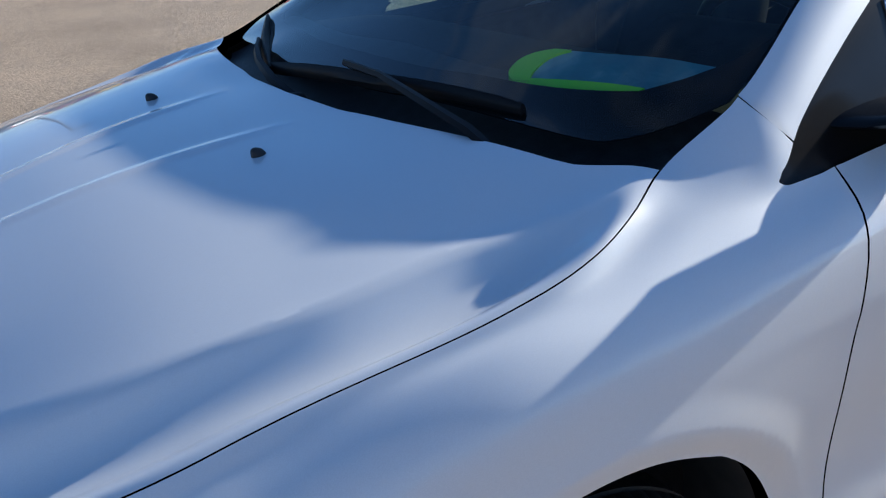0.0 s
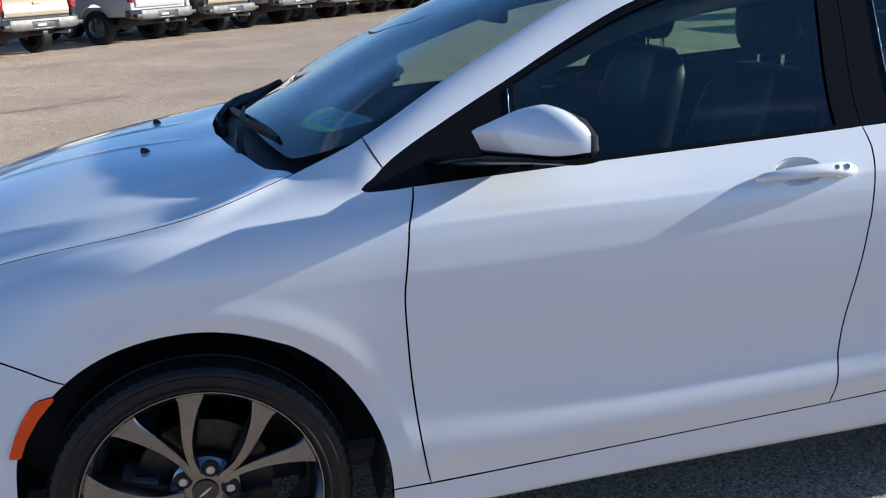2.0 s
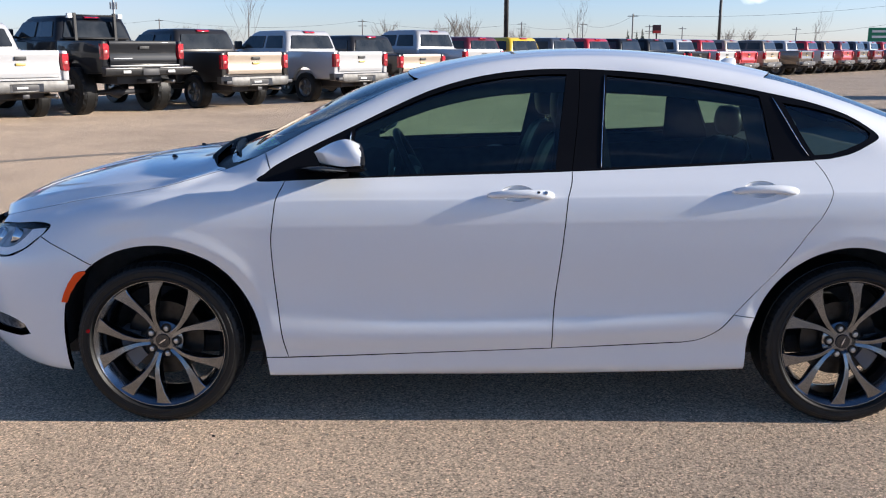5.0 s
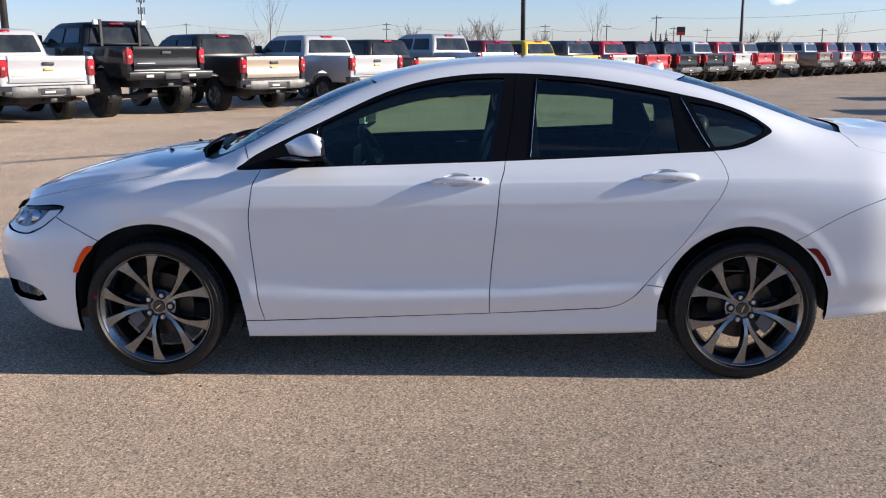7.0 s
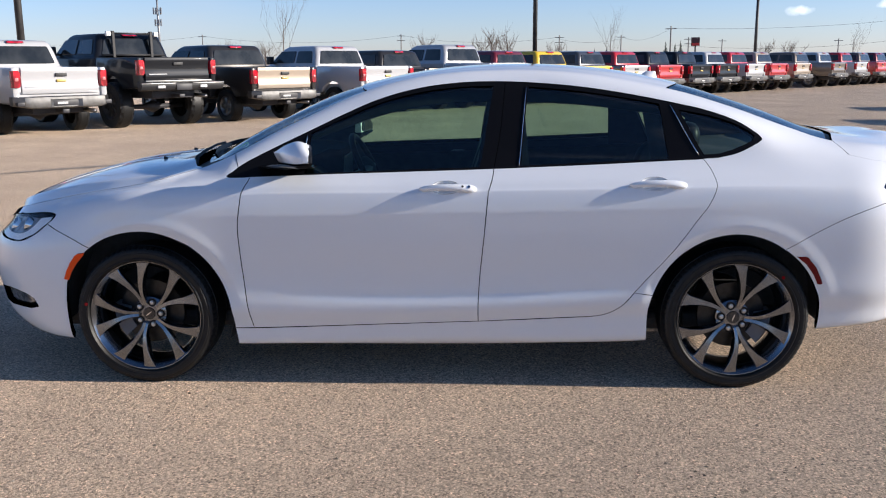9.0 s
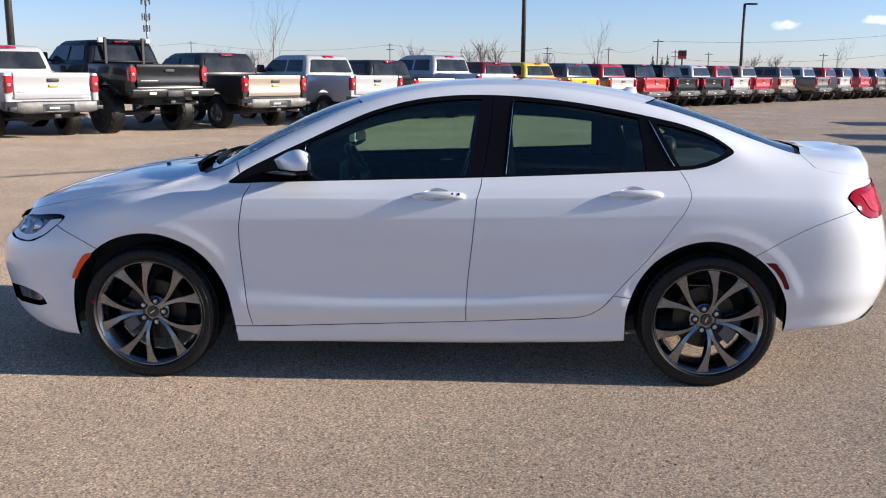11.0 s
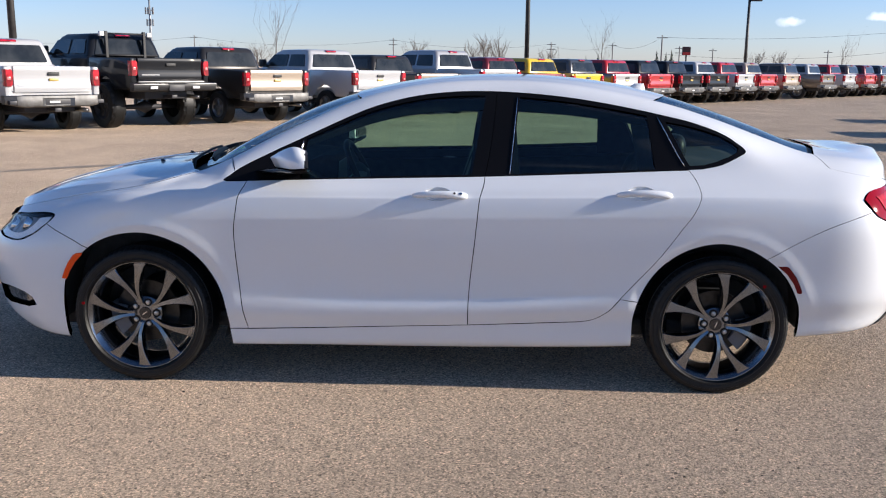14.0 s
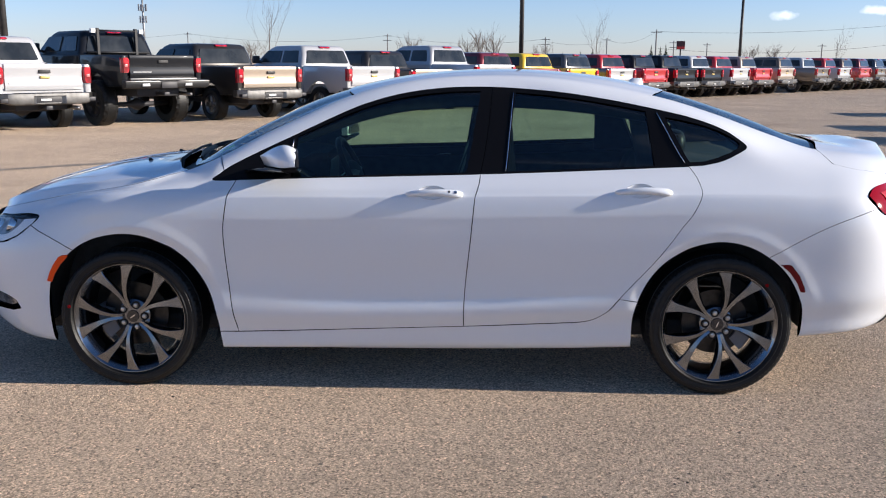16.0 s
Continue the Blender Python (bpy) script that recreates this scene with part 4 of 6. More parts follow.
for side in (False, True):
    sg = -1 if not side else 1
    # headlight: dark bucket, light guide along its lower edge, two lamp bowls, clear lens
    hl = panel("headlight", inset(LAMP, -0.003), sedan, [M_BUCKET, M_INNER], "headlight with dark housing and clear lens", gap=0, depth=0.01, lift=-0.020, mirror=side)
    band = join(curve([(-.455, .772), (-.48, .792), (-.62, .858), (-.745, .908)], .012), curve([(-.72, .893), (-.62, .850), (-.52, .791), (-.472, .768)], .012))
    panel("upper_bezel", band, hl, [M_BLACKGLOSS, M_INNER], "black upper bezel", gap=0, depth=0.02, lift=-0.008, mirror=side, step=.02)
    wall = panel("housing", LAMP, hl, [M_BLACKGLOSS, M_INNER], gap=0.001, depth=0.02, lift=-0.001, holes=[inset(LAMP, .0038)], mirror=side)
    guide = curve([(-.455, .760), (-.466, .738), (-.53, .678), (-.60, .643), (-.65, .654), (-.752, .722)], .01)
    inner = curve([(-.74, .752), (-.65, .700), (-.605, .690), (-.555, .715), (-.515, .775)], .01)
    panel("light_guide", join(guide, inner), hl, [M_DRL, M_DRL], "frosted white light strip", gap=0, depth=0.012, lift=-0.006, mirror=side)
    for X, s, r in ((-.60, .772, .032), (-.70, .80, .036)):
        p, n = on_body(X, s, -0.034, side)
        bm = bmesh.new()
        d = (n + Vector((-1.2, 0, 0))).normalized()
        loft(bm, [[p + d * y + (d.orthogonal().normalized() * math.cos(a) + d.cross(d.orthogonal().normalized()) * math.sin(a)) * rr for a in [2 * math.pi * k / 20 for k in range(20)]]
                  for y, rr in ((-.02, r * .4), (0, r * .8), (.02, r), (.026, r * 1.1), (.02, r * 1.15), (-.02, r * 1.0))])
        part("lamp_bowl", smooth(recalc(bm)), M_REFL, hl, "chrome lamp bowl")
    panel("lens", LAMP, hl, [M_LENS, M_LENS], "clear lens", gap=0.003, depth=0, lift=0.001, mirror=side, sides=False, step=.03)
    fg = panel("fog_lamp", inset(FOG, -0.01), sedan, [M_BLACKGLOSS, M_INNER], "fog lamp in a black slot", gap=0, depth=0.01, lift=-0.035, mirror=side)
    panel("lens", [(-.75, .250), (-.67, .264), (-.60, .250), (-.562, .228), (-.60, .214), (-.66, .212), (-.74, .206)], fg, [M_SMOKE, M_SMOKE], "smoked silver lamp lens", gap=0, depth=0.008, lift=-0.022, mirror=side)
    mk = outline(xz((-.396, .516), (-.393, .511), (-.374, .508), (-.356, .548), (-.326, .592), (-.288, .632), (-.290, .640), (-.318, .637), (-.334, .627), (-.360, .592), (-.380, .555)))
    panel("side_marker", mk, sedan, [M_ORANGE, M_ORANGE], "amber reflector lens", gap=0.001, depth=0.01, lift=0.004, mirror=side, step=.02)
    mr = outline(xz((2.996, .636), (3.034, .638), (3.046, .633), (3.084, .588), (3.114, .527), (3.118, .511), (3.113, .506), (3.097, .507), (3.076, .552), (3.040, .600)))
    panel("rear_marker", mr, sedan, [M_REDDARK, M_REDDARK], "dark red reflector lens", gap=0.001, depth=0.01, lift=0.004, mirror=side, step=.02)
    tl = panel("taillight", curve(TAIL_LAMP + TAIL_LAMP[:1], .010)[:-1], sedan, [M_RED, M_RED], "red taillight", gap=-0.002, depth=0.03, lift=0.006, mirror=side, step=.02)
    ti = [(3.433, .779), (3.542, .816), (3.66, .810), (3.655, .74), (3.60, .693), (3.503, .686), (3.473, .711), (3.453, .754)]
    panel("inner_lens", curve(ti + ti[:1], .012)[:-1], tl, [M_REDIN, M_REDIN], "brighter ribbed red lens", gap=0, depth=0.008, lift=0.009, mirror=side, step=.02)
    # door handles, each with its recess
    for dn, (x0, x1, z) in HANDLES.items():
        dob = doors[dn, side]
        pl = pull(x0, x1, z)
        bm = bmesh.new()
        c = np.mean(np.array(pl), 0)
        rings = []
        for k, d in ((1.03, 0.0), (1.0, .006), (.93, .024), (.72, .040), (.3, .046)):
            rings.append([on_body(c[0] + (a - c[0]) * k, c[1] + (b - c[1]) * k, -d, side)[0] for a, b in pl])
        bowl = loft(bm, rings, caps=False)
        bm.faces.new(bowl[-1])
        part("recess", smooth(recalc(bm), 60), M_WHITE, dob)
        bm = bmesh.new()
        rings = []
        s0, s1 = at_z(x0, z), at_z(x1, z)
        for k in range(17):
            f = k / 16
            g = math.sin(math.pi * min(max(f, .015), .985))
            e, n = on_body(x0 + (x1 - x0) * f, s0 + (s1 - s0) * f, .003 + .017 * g ** .6, side)
            up = Vector((0, 0, 1)) - n * n.z
            up.normalize()
            hh, tt = float(np.interp(f, (0, .05, .3, .6, .85, .95, 1), (.004, .0105, .0145, .016, .0190, .0175, .008))), .005 + .010 * g ** .5
            rings.append([e + up * hh * math.copysign(abs(math.sin(a)) ** .8, math.sin(a)) + n * (tt if math.cos(a) > 0 or .16 < f < .76 else .017 * g ** .6 + .008) * math.cos(a) for a in [2 * math.pi * q / 14 for q in range(14)]])
        loft(bm, rings)
        hd = part("door_handle", smooth(recalc(bm), 70), M_WHITE, dob, "white pull handle")
        if dn == "front_door" and not side:
            for f, r, mm, nm in ((.87, .008, M_CHROME, "lock"), (.76, .006, M_BLACK, "sensor_button")):
                e, n = on_body(x0 + (x1 - x0) * f, s0 + (s1 - s0) * f, .003 + .017 * math.sin(math.pi * f) ** .6 + .013, side)
                bm = bmesh.new()
                bmesh.ops.create_cone(bm, cap_ends=True, segments=16, radius1=r, radius2=r * .85, depth=.004, matrix=Matrix.Translation(e) @ n.to_track_quat("Z", "Y").to_matrix().to_4x4())
                part(nm, bm, mm, hd)
    # bright strips beside the panes
    for (xa, sa), (xb, sb), par in (((1.747, BELT + .012), (1.785, RAIL - .024), "rear_door"), ((.742, BELT + .14), (.755, RAIL - .035), "front_door"), ((2.567, BELT + .03), (2.452, RAIL - .03), "rear_door")):
        bm = bmesh.new()
        tube(bm, [on_body(xa + (xb - xa) * k / 8, sa + (sb - sa) * k / 8, 0.0, side)[0] for k in range(9)], .0019, 6)
        part("bright_strip", smooth(bm), M_CHROME, doors[par, side], "thin bright metal strip")
    # side mirror: a wedge that rises to its back edge, on a thin black base
    bm = bmesh.new()
    rings, foot = [], []
    for k in range(23):
        f = k / 22
        y = .884 + .190 * f
        xr = .784 + .042 * f + .004 * math.sin(math.pi * f)
        xf = float(np.interp(f, (0, .15, .4, .7, .9, 1), (.626, .642, .672, .712, .745, .775)))
        zb = 1.060 + .010 * f
        zt = float(np.interp(f, (0, .1, .25, .4, .55, .7, .85, .95, 1), (1.124, 1.140, 1.156, 1.163, 1.160, 1.150, 1.136, 1.124, 1.116)))
        if f > .93:
            xr -= .006 * ((f - .93) / .07) ** 2
        zm = float(np.interp(f, (0, .3, 1), (1.096, 1.100, 1.090)))
        e = math.sqrt(max(.02, 1 - (max(0, f - .80) / .20) ** 2))
        xf, zt, zb = xr - (xr - xf) * (.5 + .5 * e), zm + (zt - zm) * e ** .5, zm - (zm - zb) * (.6 + .4 * e)
        rg = []
        for q in range(15):
            g = q / 14
            top = math.sin(.5 * math.pi * min(1, g / .66)) ** .6 - .30 * max(0, (g - .66) / .34) ** 1.6
            rg.append(Vector((xf + (xr - xf) * g, sg * y, zm + .010 + (zt - zm - .010) * top)))
        for q in range(13):
            g = 1 - q / 12
            rg.append(Vector((xf + (xr - xf) * (.04 + .96 * g), sg * y, zb + (zm - .016 - zb) * max(0, 1 - g / .13) ** 1.3)))
        rg.pop()
        rings.append(rg)
        fx = .5 * (xf + xr)
        foot.append([Vector((fx + (v - fx) * w, sg * (.978 + (y - .978) * .985), zb + dz)) for v, w, dz in ((xf + .012, .95, .001), (xr, 1.0, .001), (xr + .003, 1.0, -.010), (xr - .004, .97, -.017), (xf + .03, .9, -.017))])
    loft(bm, rings)
    mir = part("side_mirror", smooth(recalc(bm), 42), M_WHITE, sedan, "white mirror cap on a black arm")
    bm = bmesh.new()
    loft(bm, [[Vector((xc + lx * math.cos(a), sg * y, zc + lz * math.sin(a))) for a in [2 * math.pi * q / 14 for q in range(14)]]
              for y, xc, lx, zc, lz in ((.80, .66, .13, 1.030, .016), (.85, .67, .125, 1.034, .015), (.92, .72, .11, 1.048, .013), (1.00, .765, .075, 1.056, .010), (1.075, .80, .04, 1.060, .007))])
    part("mirror_arm", smooth(recalc(bm), 60), M_BLACKGLOSS, mir, "glossy black arm")
    bm = bmesh.new()
    loft(bm, foot)
    part("mirror_base", smooth(recalc(bm), 40), M_BLACKGLOSS, mir, "glossy black base strip")
    back = lambda y: .786 + .216 * (y - .872)
    bm = bmesh.new()
    loft(bm, [[Vector((back(y) + d, sg * (.985 + (y - .985) * k), 1.105 + (z - 1.105) * k)) for y, z in
               [(.888, 1.072), (.92, 1.064), (1.055, 1.064), (1.078, 1.078), (1.074, 1.108), (1.03, 1.138), (.95, 1.148), (.900, 1.130)]] for d, k in ((-.03, .90), (.003, .97), (.007, .95))])
    part("mirror_bezel", smooth(recalc(bm)), M_BLACK, mir, "black mirror housing")
    bm = bmesh.new()
    loft(bm, [[Vector((back(y) + .0075 + dx, sg * y, z)) for y, z in
               [(.910, 1.080), (.935, 1.074), (1.040, 1.074), (1.060, 1.084), (1.056, 1.110), (1.02, 1.130), (.955, 1.138), (.920, 1.122)]] for dx in (-.003, .002)])
    part("mirror_face", recalc(bm), mat("mirror_face", (0.20, 0.21, 0.22), 0.03, 1.0), mir, "mirror glass")
    # washer nozzle
    p, n = on_body(-.10, KS[14] - .012, 0, side)
    bm = bmesh.new()
    loft(bm, [[p + Vector((.012 * math.cos(a) * k - dx, .009 * math.sin(a) * k, .7 * h)) for a in [2 * math.pi * q / 12 for q in range(12)]] for k, h, dx in ((1.1, -.006, 0), (1, .006, .002), (.75, .014, .004), (.3, .018, .006))])
    part("washer_nozzle", smooth(recalc(bm), 60), M_BLACK, sedan)

M_WIPER = mat("wiper_black", (0.008, 0.008, 0.009), 0.5, spec=0.18)
# wipers lie along the foot of the windshield
def lay(x, y, up):
    q = np.linspace(EDGE, TOP, 80)
    p = body(np.full(80, x), q)[::-1]
    return Vector((x, y, float(np.interp(abs(y), np.abs(p[:, 1]), p[:, 2])) + up))


for (x0, y0), (x1, y1), way in (((.128, .20), (.238, -.485), ((.158, -.575, -.035), (.140, -.48, .006), (.146, -.35, .018), (.160, -.20, .026), (.167, -.06, .020))),
                                ((.120, .17), (.315, .60), ((.10, .02, -.03), (.092, .10, .002), (.118, .22, .014), (.150, .30, .016), (.190, .38, .012)))):
    bm = bmesh.new()
    rings = []
    for k in range(13):
        f = k / 12
        p = lay(x0 + (x1 - x0) * f - .012 * math.sin(math.pi * f), y0 + (y1 - y0) * f, 0)
        w = .011 * (.45 + .55 * math.sin(math.pi * (.06 + .88 * f)))
        h = .010 + .008 * math.sin(math.pi * f) ** .5
        rings.append([p + Vector((dx, 0, dz)) for dx, dz in ((-w * .35, -.012), (-w, 0), (-w * .5, h * .8), (0, h), (w * .6, h * .5), (w, -.002), (w * .35, -.012))])
    loft(bm, rings)
    wb = part("wiper", smooth(recalc(bm), 50), M_WIPER, sedan, "black wiper blade and arm")
    bm = bmesh.new()
    pts = [lay(*q) for q in way]
    rings = []
    for k, p in enumerate(pts):
        d = (pts[min(k + 1, 4)] - pts[max(k - 1, 0)]).normalized().cross(Vector((0, 0, 1))).normalized()
        w = (.013, .012, .009, .0075, .006)[k]
        rings.append([p + d * w, p + d * w * .5 + Vector((0, 0, .008)), p - d * w * .5 + Vector((0, 0, .008)), p - d * w, p - Vector((0, 0, .005))])
    loft(bm, rings)
    part("wiper_arm", smooth(recalc(bm), 30), M_WIPER, wb)
    bm = bmesh.new()
    loft(bm, [ring(pts[0].x, pts[0].y, pts[0].z + h, r, 14, "z") for h, r in ((-.03, .018), (.008, .017), (.014, .012), (.016, .004))])
    part("pivot_cap", smooth(recalc(bm)), M_BLACK, wb)

# ---- sedan: wheels ----
def tyre_mesh(R=.336, w=.118, rin=.263, seg=300, notch=.0032):
    """A low tyre: bead, rim guard, plain sidewall, and shoulder blocks parted by cross grooves."""
    side = [(rin, .80), (rin + .006, .93), (rin + .013, 1.025), (rin + .018, 1.03), (rin + .022, .995), (rin + .036, 1.02), (R - .030, 1.015), (R - .0285, .995), (R - .021, .985), (R - .011, .93), (R - .003, .80), (R - .0005, .62), (R - .006, .60), (R - .006, .55), (R, .53)]
    prof = [(r, -w * y) for r, y in side] + [(R, 0)] + [(r, w * y) for r, y in reversed(side)]
    cut = {k for k, (r, y) in enumerate(prof) if R - .012 < r and abs(y) > w * .7}
    bm = bmesh.new()
    rows = []
    for i in range(seg):
        a = 2 * math.pi * i / seg
        low = notch if i % 4 == 0 else 0
        rows.append([bm.verts.new(((r - low * (k in cut)) * math.cos(a), y, (r - low * (k in cut)) * math.sin(a))) for k, (r, y) in enumerate(prof)])
    for i in range(seg):
        a, b = rows[i], rows[(i + 1) % seg]
        for k in range(len(prof) - 1):
            bm.faces.new((a[k], a[k + 1], b[k + 1], b[k]))
    return smooth(recalc(bm), 24)


def rim_mesh():
    """Ten blades in five pairs that run from the hub into the lip; the outside looks to -y."""
    bm = bmesh.new()
    for pair in range(5):
        for sd in (-1, 1):
            rings = []
            for k in range(19):
                f = k / 18
                r = .048 + .209 * f
                off = float(np.interp(r, (.048, .07, .10, .132, .16, .19, .257), (.0065, .0078, .0130, .0235, .0345, .048, .0775)))
                ang = radians(72 * pair) + sd * math.asin(off / r)
                w = float(np.interp(r, (.048, .09, .14, .19, .220, .240, .250, .257), (.0074, .0110, .0163, .0203, .0228, .0258, .0290, .0345)))
                cut = w * float(np.interp(r, (.06, .10, .15, .20, .24), (.20, .62, .66, .42, .05)))
                yo = -.066 - .032 * math.sin(math.pi * min(1, f * .85 + .15) * .60) - .004 * f
                dip = float(np.interp(r, (.06, .12, .20, .25), (.004, .020, .018, .004)))
                rad, tan = Vector((math.cos(ang), 0, math.sin(ang))), Vector((-math.sin(ang), 0, math.cos(ang))) * sd
                c = rad * r
                rings.append([c + tan * q + Vector((0, yo + d, 0)) for q, d in ((w, dip + .003), (w - .0015, dip), (w - cut, .0), (w - cut - .0012, -.0008), (-w * .90, .0022), (-w, .005), (-w * .97, .024), (-w * .5, .050), (w * .5, .050))])
            loft(bm, rings)
    n = 90
    for prof in ([(.232, -.056), (.241, -.080), (.2535, -.0960), (.2615, -.1060), (.2630, -.1080), (.2660, -.1085), (.2680, -.105), (.266, -.088), (.246, -.050), (.232, -.056)],
                 [(.030, -.060), (.058, -.058), (.078, -.045), (.082, -.030), (.070, -.01), (.030, -.01), (.030, -.060)]):
        rows = [[bm.verts.new((r * math.cos(2 * math.pi * i / n), y, r * math.sin(2 * math.pi * i / n))) for r, y in prof[:-1]] for i in range(n)]
        for i in range(n):
            a, b = rows[i], rows[(i + 1) % n]
            for k in range(len(prof) - 1):
                j = (k + 1) % (len(prof) - 1)
                bm.faces.new((a[k], a[j], b[j], b[k]))
    return smooth(recalc(bm), 28)


def barrel_mesh():
    bm = bmesh.new()
    loft(bm, [ring(0, y, 0, r, 64) for y, r in ((-.088, .254), (-.05, .246), (.03, .232), (.09, .240), (.10, .254), (.10, .248), (.085, .234), (.03, .226), (-.05, .240), (-.086, .249))], caps=False)
    return smooth(recalc(bm), 50)


def disc_of(r, y0, y1, n=40, r0=None):
    bm = bmesh.new()
    if r0:
        loft(bm, [ring(0, y0, 0, r0, n), ring(0, y0, 0, r, n), ring(0, y1, 0, r, n), ring(0, y1, 0, r0, n), ring(0, y0, 0, r0, n)], caps=False)
    else:
        loft(bm, [ring(0, y0, 0, r * .94, n), ring(0, y0 - (y0 - y1) * .15, 0, r, n), ring(0, y1, 0, r, n)])
    return smooth(recalc(bm))


def caliper_mesh():
    bm = bmesh.new()
    rings = []
    for k in range(9):
        a = radians(-28 + 56 * k / 8)
        rings.append([Vector((r * math.cos(a), y, r * math.sin(a))) for r, y in ((.105, -.03), (.172, -.034), (.184, -.02), (.184, .05), (.105, .05))])
    loft(bm, rings)
    return smooth(recalc(bm), 30)


M_NUT = mat("bright_nut", (0.55, 0.55, 0.56), 0.3, 0.9)
M_BARREL = mottle(mat("gloss_graphite", (0.10, 0.10, 0.105), 0.14, 0.9), [(0.3, (0.10, 0.10, 0.105)), (0.7, (0.15, 0.15, 0.157))], 20)
M_CAP = mat("dark_cap", (0.03, 0.03, 0.032), 0.25, 0.3, coat=0.6)
for x, spin in ((-.022, 36), (2.748, 69)):
    for sg in (-1, 1):
        m = Matrix.Translation((x, sg * .785, .330)) @ (Matrix.Rotation(math.pi, 4, "Z") if sg > 0 else Matrix.Identity(4)) @ Matrix.Rotation(-radians(spin), 4, "Y")
        wh = part("wheel", barrel_mesh(), M_BARREL, sedan, "graphite alloy wheel with paired spokes")
        wh.matrix_local = m
        part("tyre", tyre_mesh(), M_RUBBER, wh, "black low-profile tyre")
        part("rim", rim_mesh(), M_RIM, wh)
        cap = part("centre_cap", disc_of(.030, -.066, -.04, 28), M_CAP, wh)
        bm = bmesh.new()
        loft(bm, [[Vector((u, y, v)) for u, v in ((-.019, .0), (-.008, .0025), (.008, .0025), (.019, .0), (.008, -.0025), (-.008, -.0025))] for y in (-.0685, -.064)])
        part("wing_badge", recalc(bm), M_CHROME, wh)
        for k in range(5):
            a = radians(72 * k + 36)
            bm = bmesh.new()
            loft(bm, [ring(.056 * math.cos(a), y, .056 * math.sin(a), r, 12) for y, r in ((-.040, .0125), (-.064, .0120), (-.0685, .0095), (-.070, .004))])
            part("lug_nut", smooth(recalc(bm)), M_NUT, wh)
            # flat black disc in place of the shaded recess round the nut
            bm = bmesh.new()
            loft(bm, [ring(.056 * math.cos(a), -.0618, .056 * math.sin(a), .0205, 18), ring(.056 * math.cos(a), -.0560, .056 * math.sin(a), .0205, 18)])
            part("socket_shade", recalc(bm), M_RUBBER, wh)
        part("brake_disc", disc_of(.155, -.012, .014, 48, .05), M_STEEL, wh, "steel brake disc")
        ca = part("brake_caliper", caliper_mesh(), M_GREY, wh)
        ca.matrix_local = Matrix.Rotation(radians(spin + (165 if x < 0 else 20)), 4, "Y")
        if sg < 0:
            bm = bmesh.new()
            a = radians(168 if x < 0 else 46) - 0
            rr = .285
            bmesh.ops.create_cone(bm, cap_ends=True, segments=12, radius1=.008, radius2=.008, depth=.002, matrix=Matrix.Rotation(radians(spin), 4, "Y") @ Matrix.Translation((rr * math.cos(a), -.1225, rr * math.sin(a))) @ Matrix.Rotation(math.pi / 2, 4, "X"))
            part("paint_dot", bm, M_RED, wh, "small red paint dot")
        # liner round the wheel, an open drum
        bm = bmesh.new()
        rows = []
        for k in range(25):
            a = radians((-20 if x < 0 else -9) + 209 * k / 24)
            rows.append([Vector((x + r * math.cos(a), sg * y, .335 + .02 + r * math.sin(a))) for r, y in ((.418, .858), (.43, .58), (.12, .56))])
        loft(bm, rows, closed=False, caps=False)
        part("wheel_liner", smooth(recalc(bm)), M_INNER, sedan, "black plastic wheel-well liner")

# ---- sedan: inside ----
bm = bmesh.new()
box(bm, (-.55, -.66, .21), (3.15, .66, .30), .03)
box(bm, (.42, -.80, .23), (2.34, .80, .33), .03)
part("underbody", bm, M_INNER, sedan, "dark underbody")


def extrude_xz(bm, prof, y0, y1, mi=0):
    vr = loft(bm, [[Vector((x, y, z)) for x, z in prof] for y in (y0, y1)], mi=mi)
    return vr


def bevelled(bm, off=.015, seg=2, angle=35):
    es = [e for e in bm.edges if len(e.link_faces) == 2 and e.calc_face_angle(0) > radians(angle)]
    bmesh.ops.bevel(bm, geom=es, offset=off, segments=seg, affect="EDGES", profile=.5)
    return smooth(recalc(bm), 30)


bm = bmesh.new()
extrude_xz(bm, [(.25, .93), (.27, .985), (.36, 1.018), (.48, 1.035), (.64, 1.028), (.78, 1.005), (.86, .95), (.88, .80), (.80, .58), (.78, .32), (.30, .32)], -.69, .69)
dash = part("dashboard", bevelled(bm, .02), M_DASH, sedan, "dark grey dashboard")
bm = bmesh.new()
extrude_xz(bm, [(.66, .98), (.74, 1.055), (.82, 1.088), (.875, 1.085), (.89, 1.06), (.88, .90), (.70, .88)], -.54, -.22)
part("instrument_hood", bevelled(bm, .03, 3), M_DASH, dash)
bm = bmesh.new()
box(bm, (.875, -.50, .93), (.895, -.25, 1.05), .006)
part("instrument_cluster", bm, M_GREY, dash, "grey instrument cluster")
bm = bmesh.new()
box(bm, (.86, -.11, .78), (.885, .11, .92), .006)
part("screen", bm, M_BLACKGLOSS, dash)
bm = bmesh.new()
extrude_xz(bm, [(.80, .32), (.80, .70), (1.1, .60), (1.75, .58), (1.8, .32)], -.12, .12)
part("centre_console", bevelled(bm, .03), M_INNER, sedan)
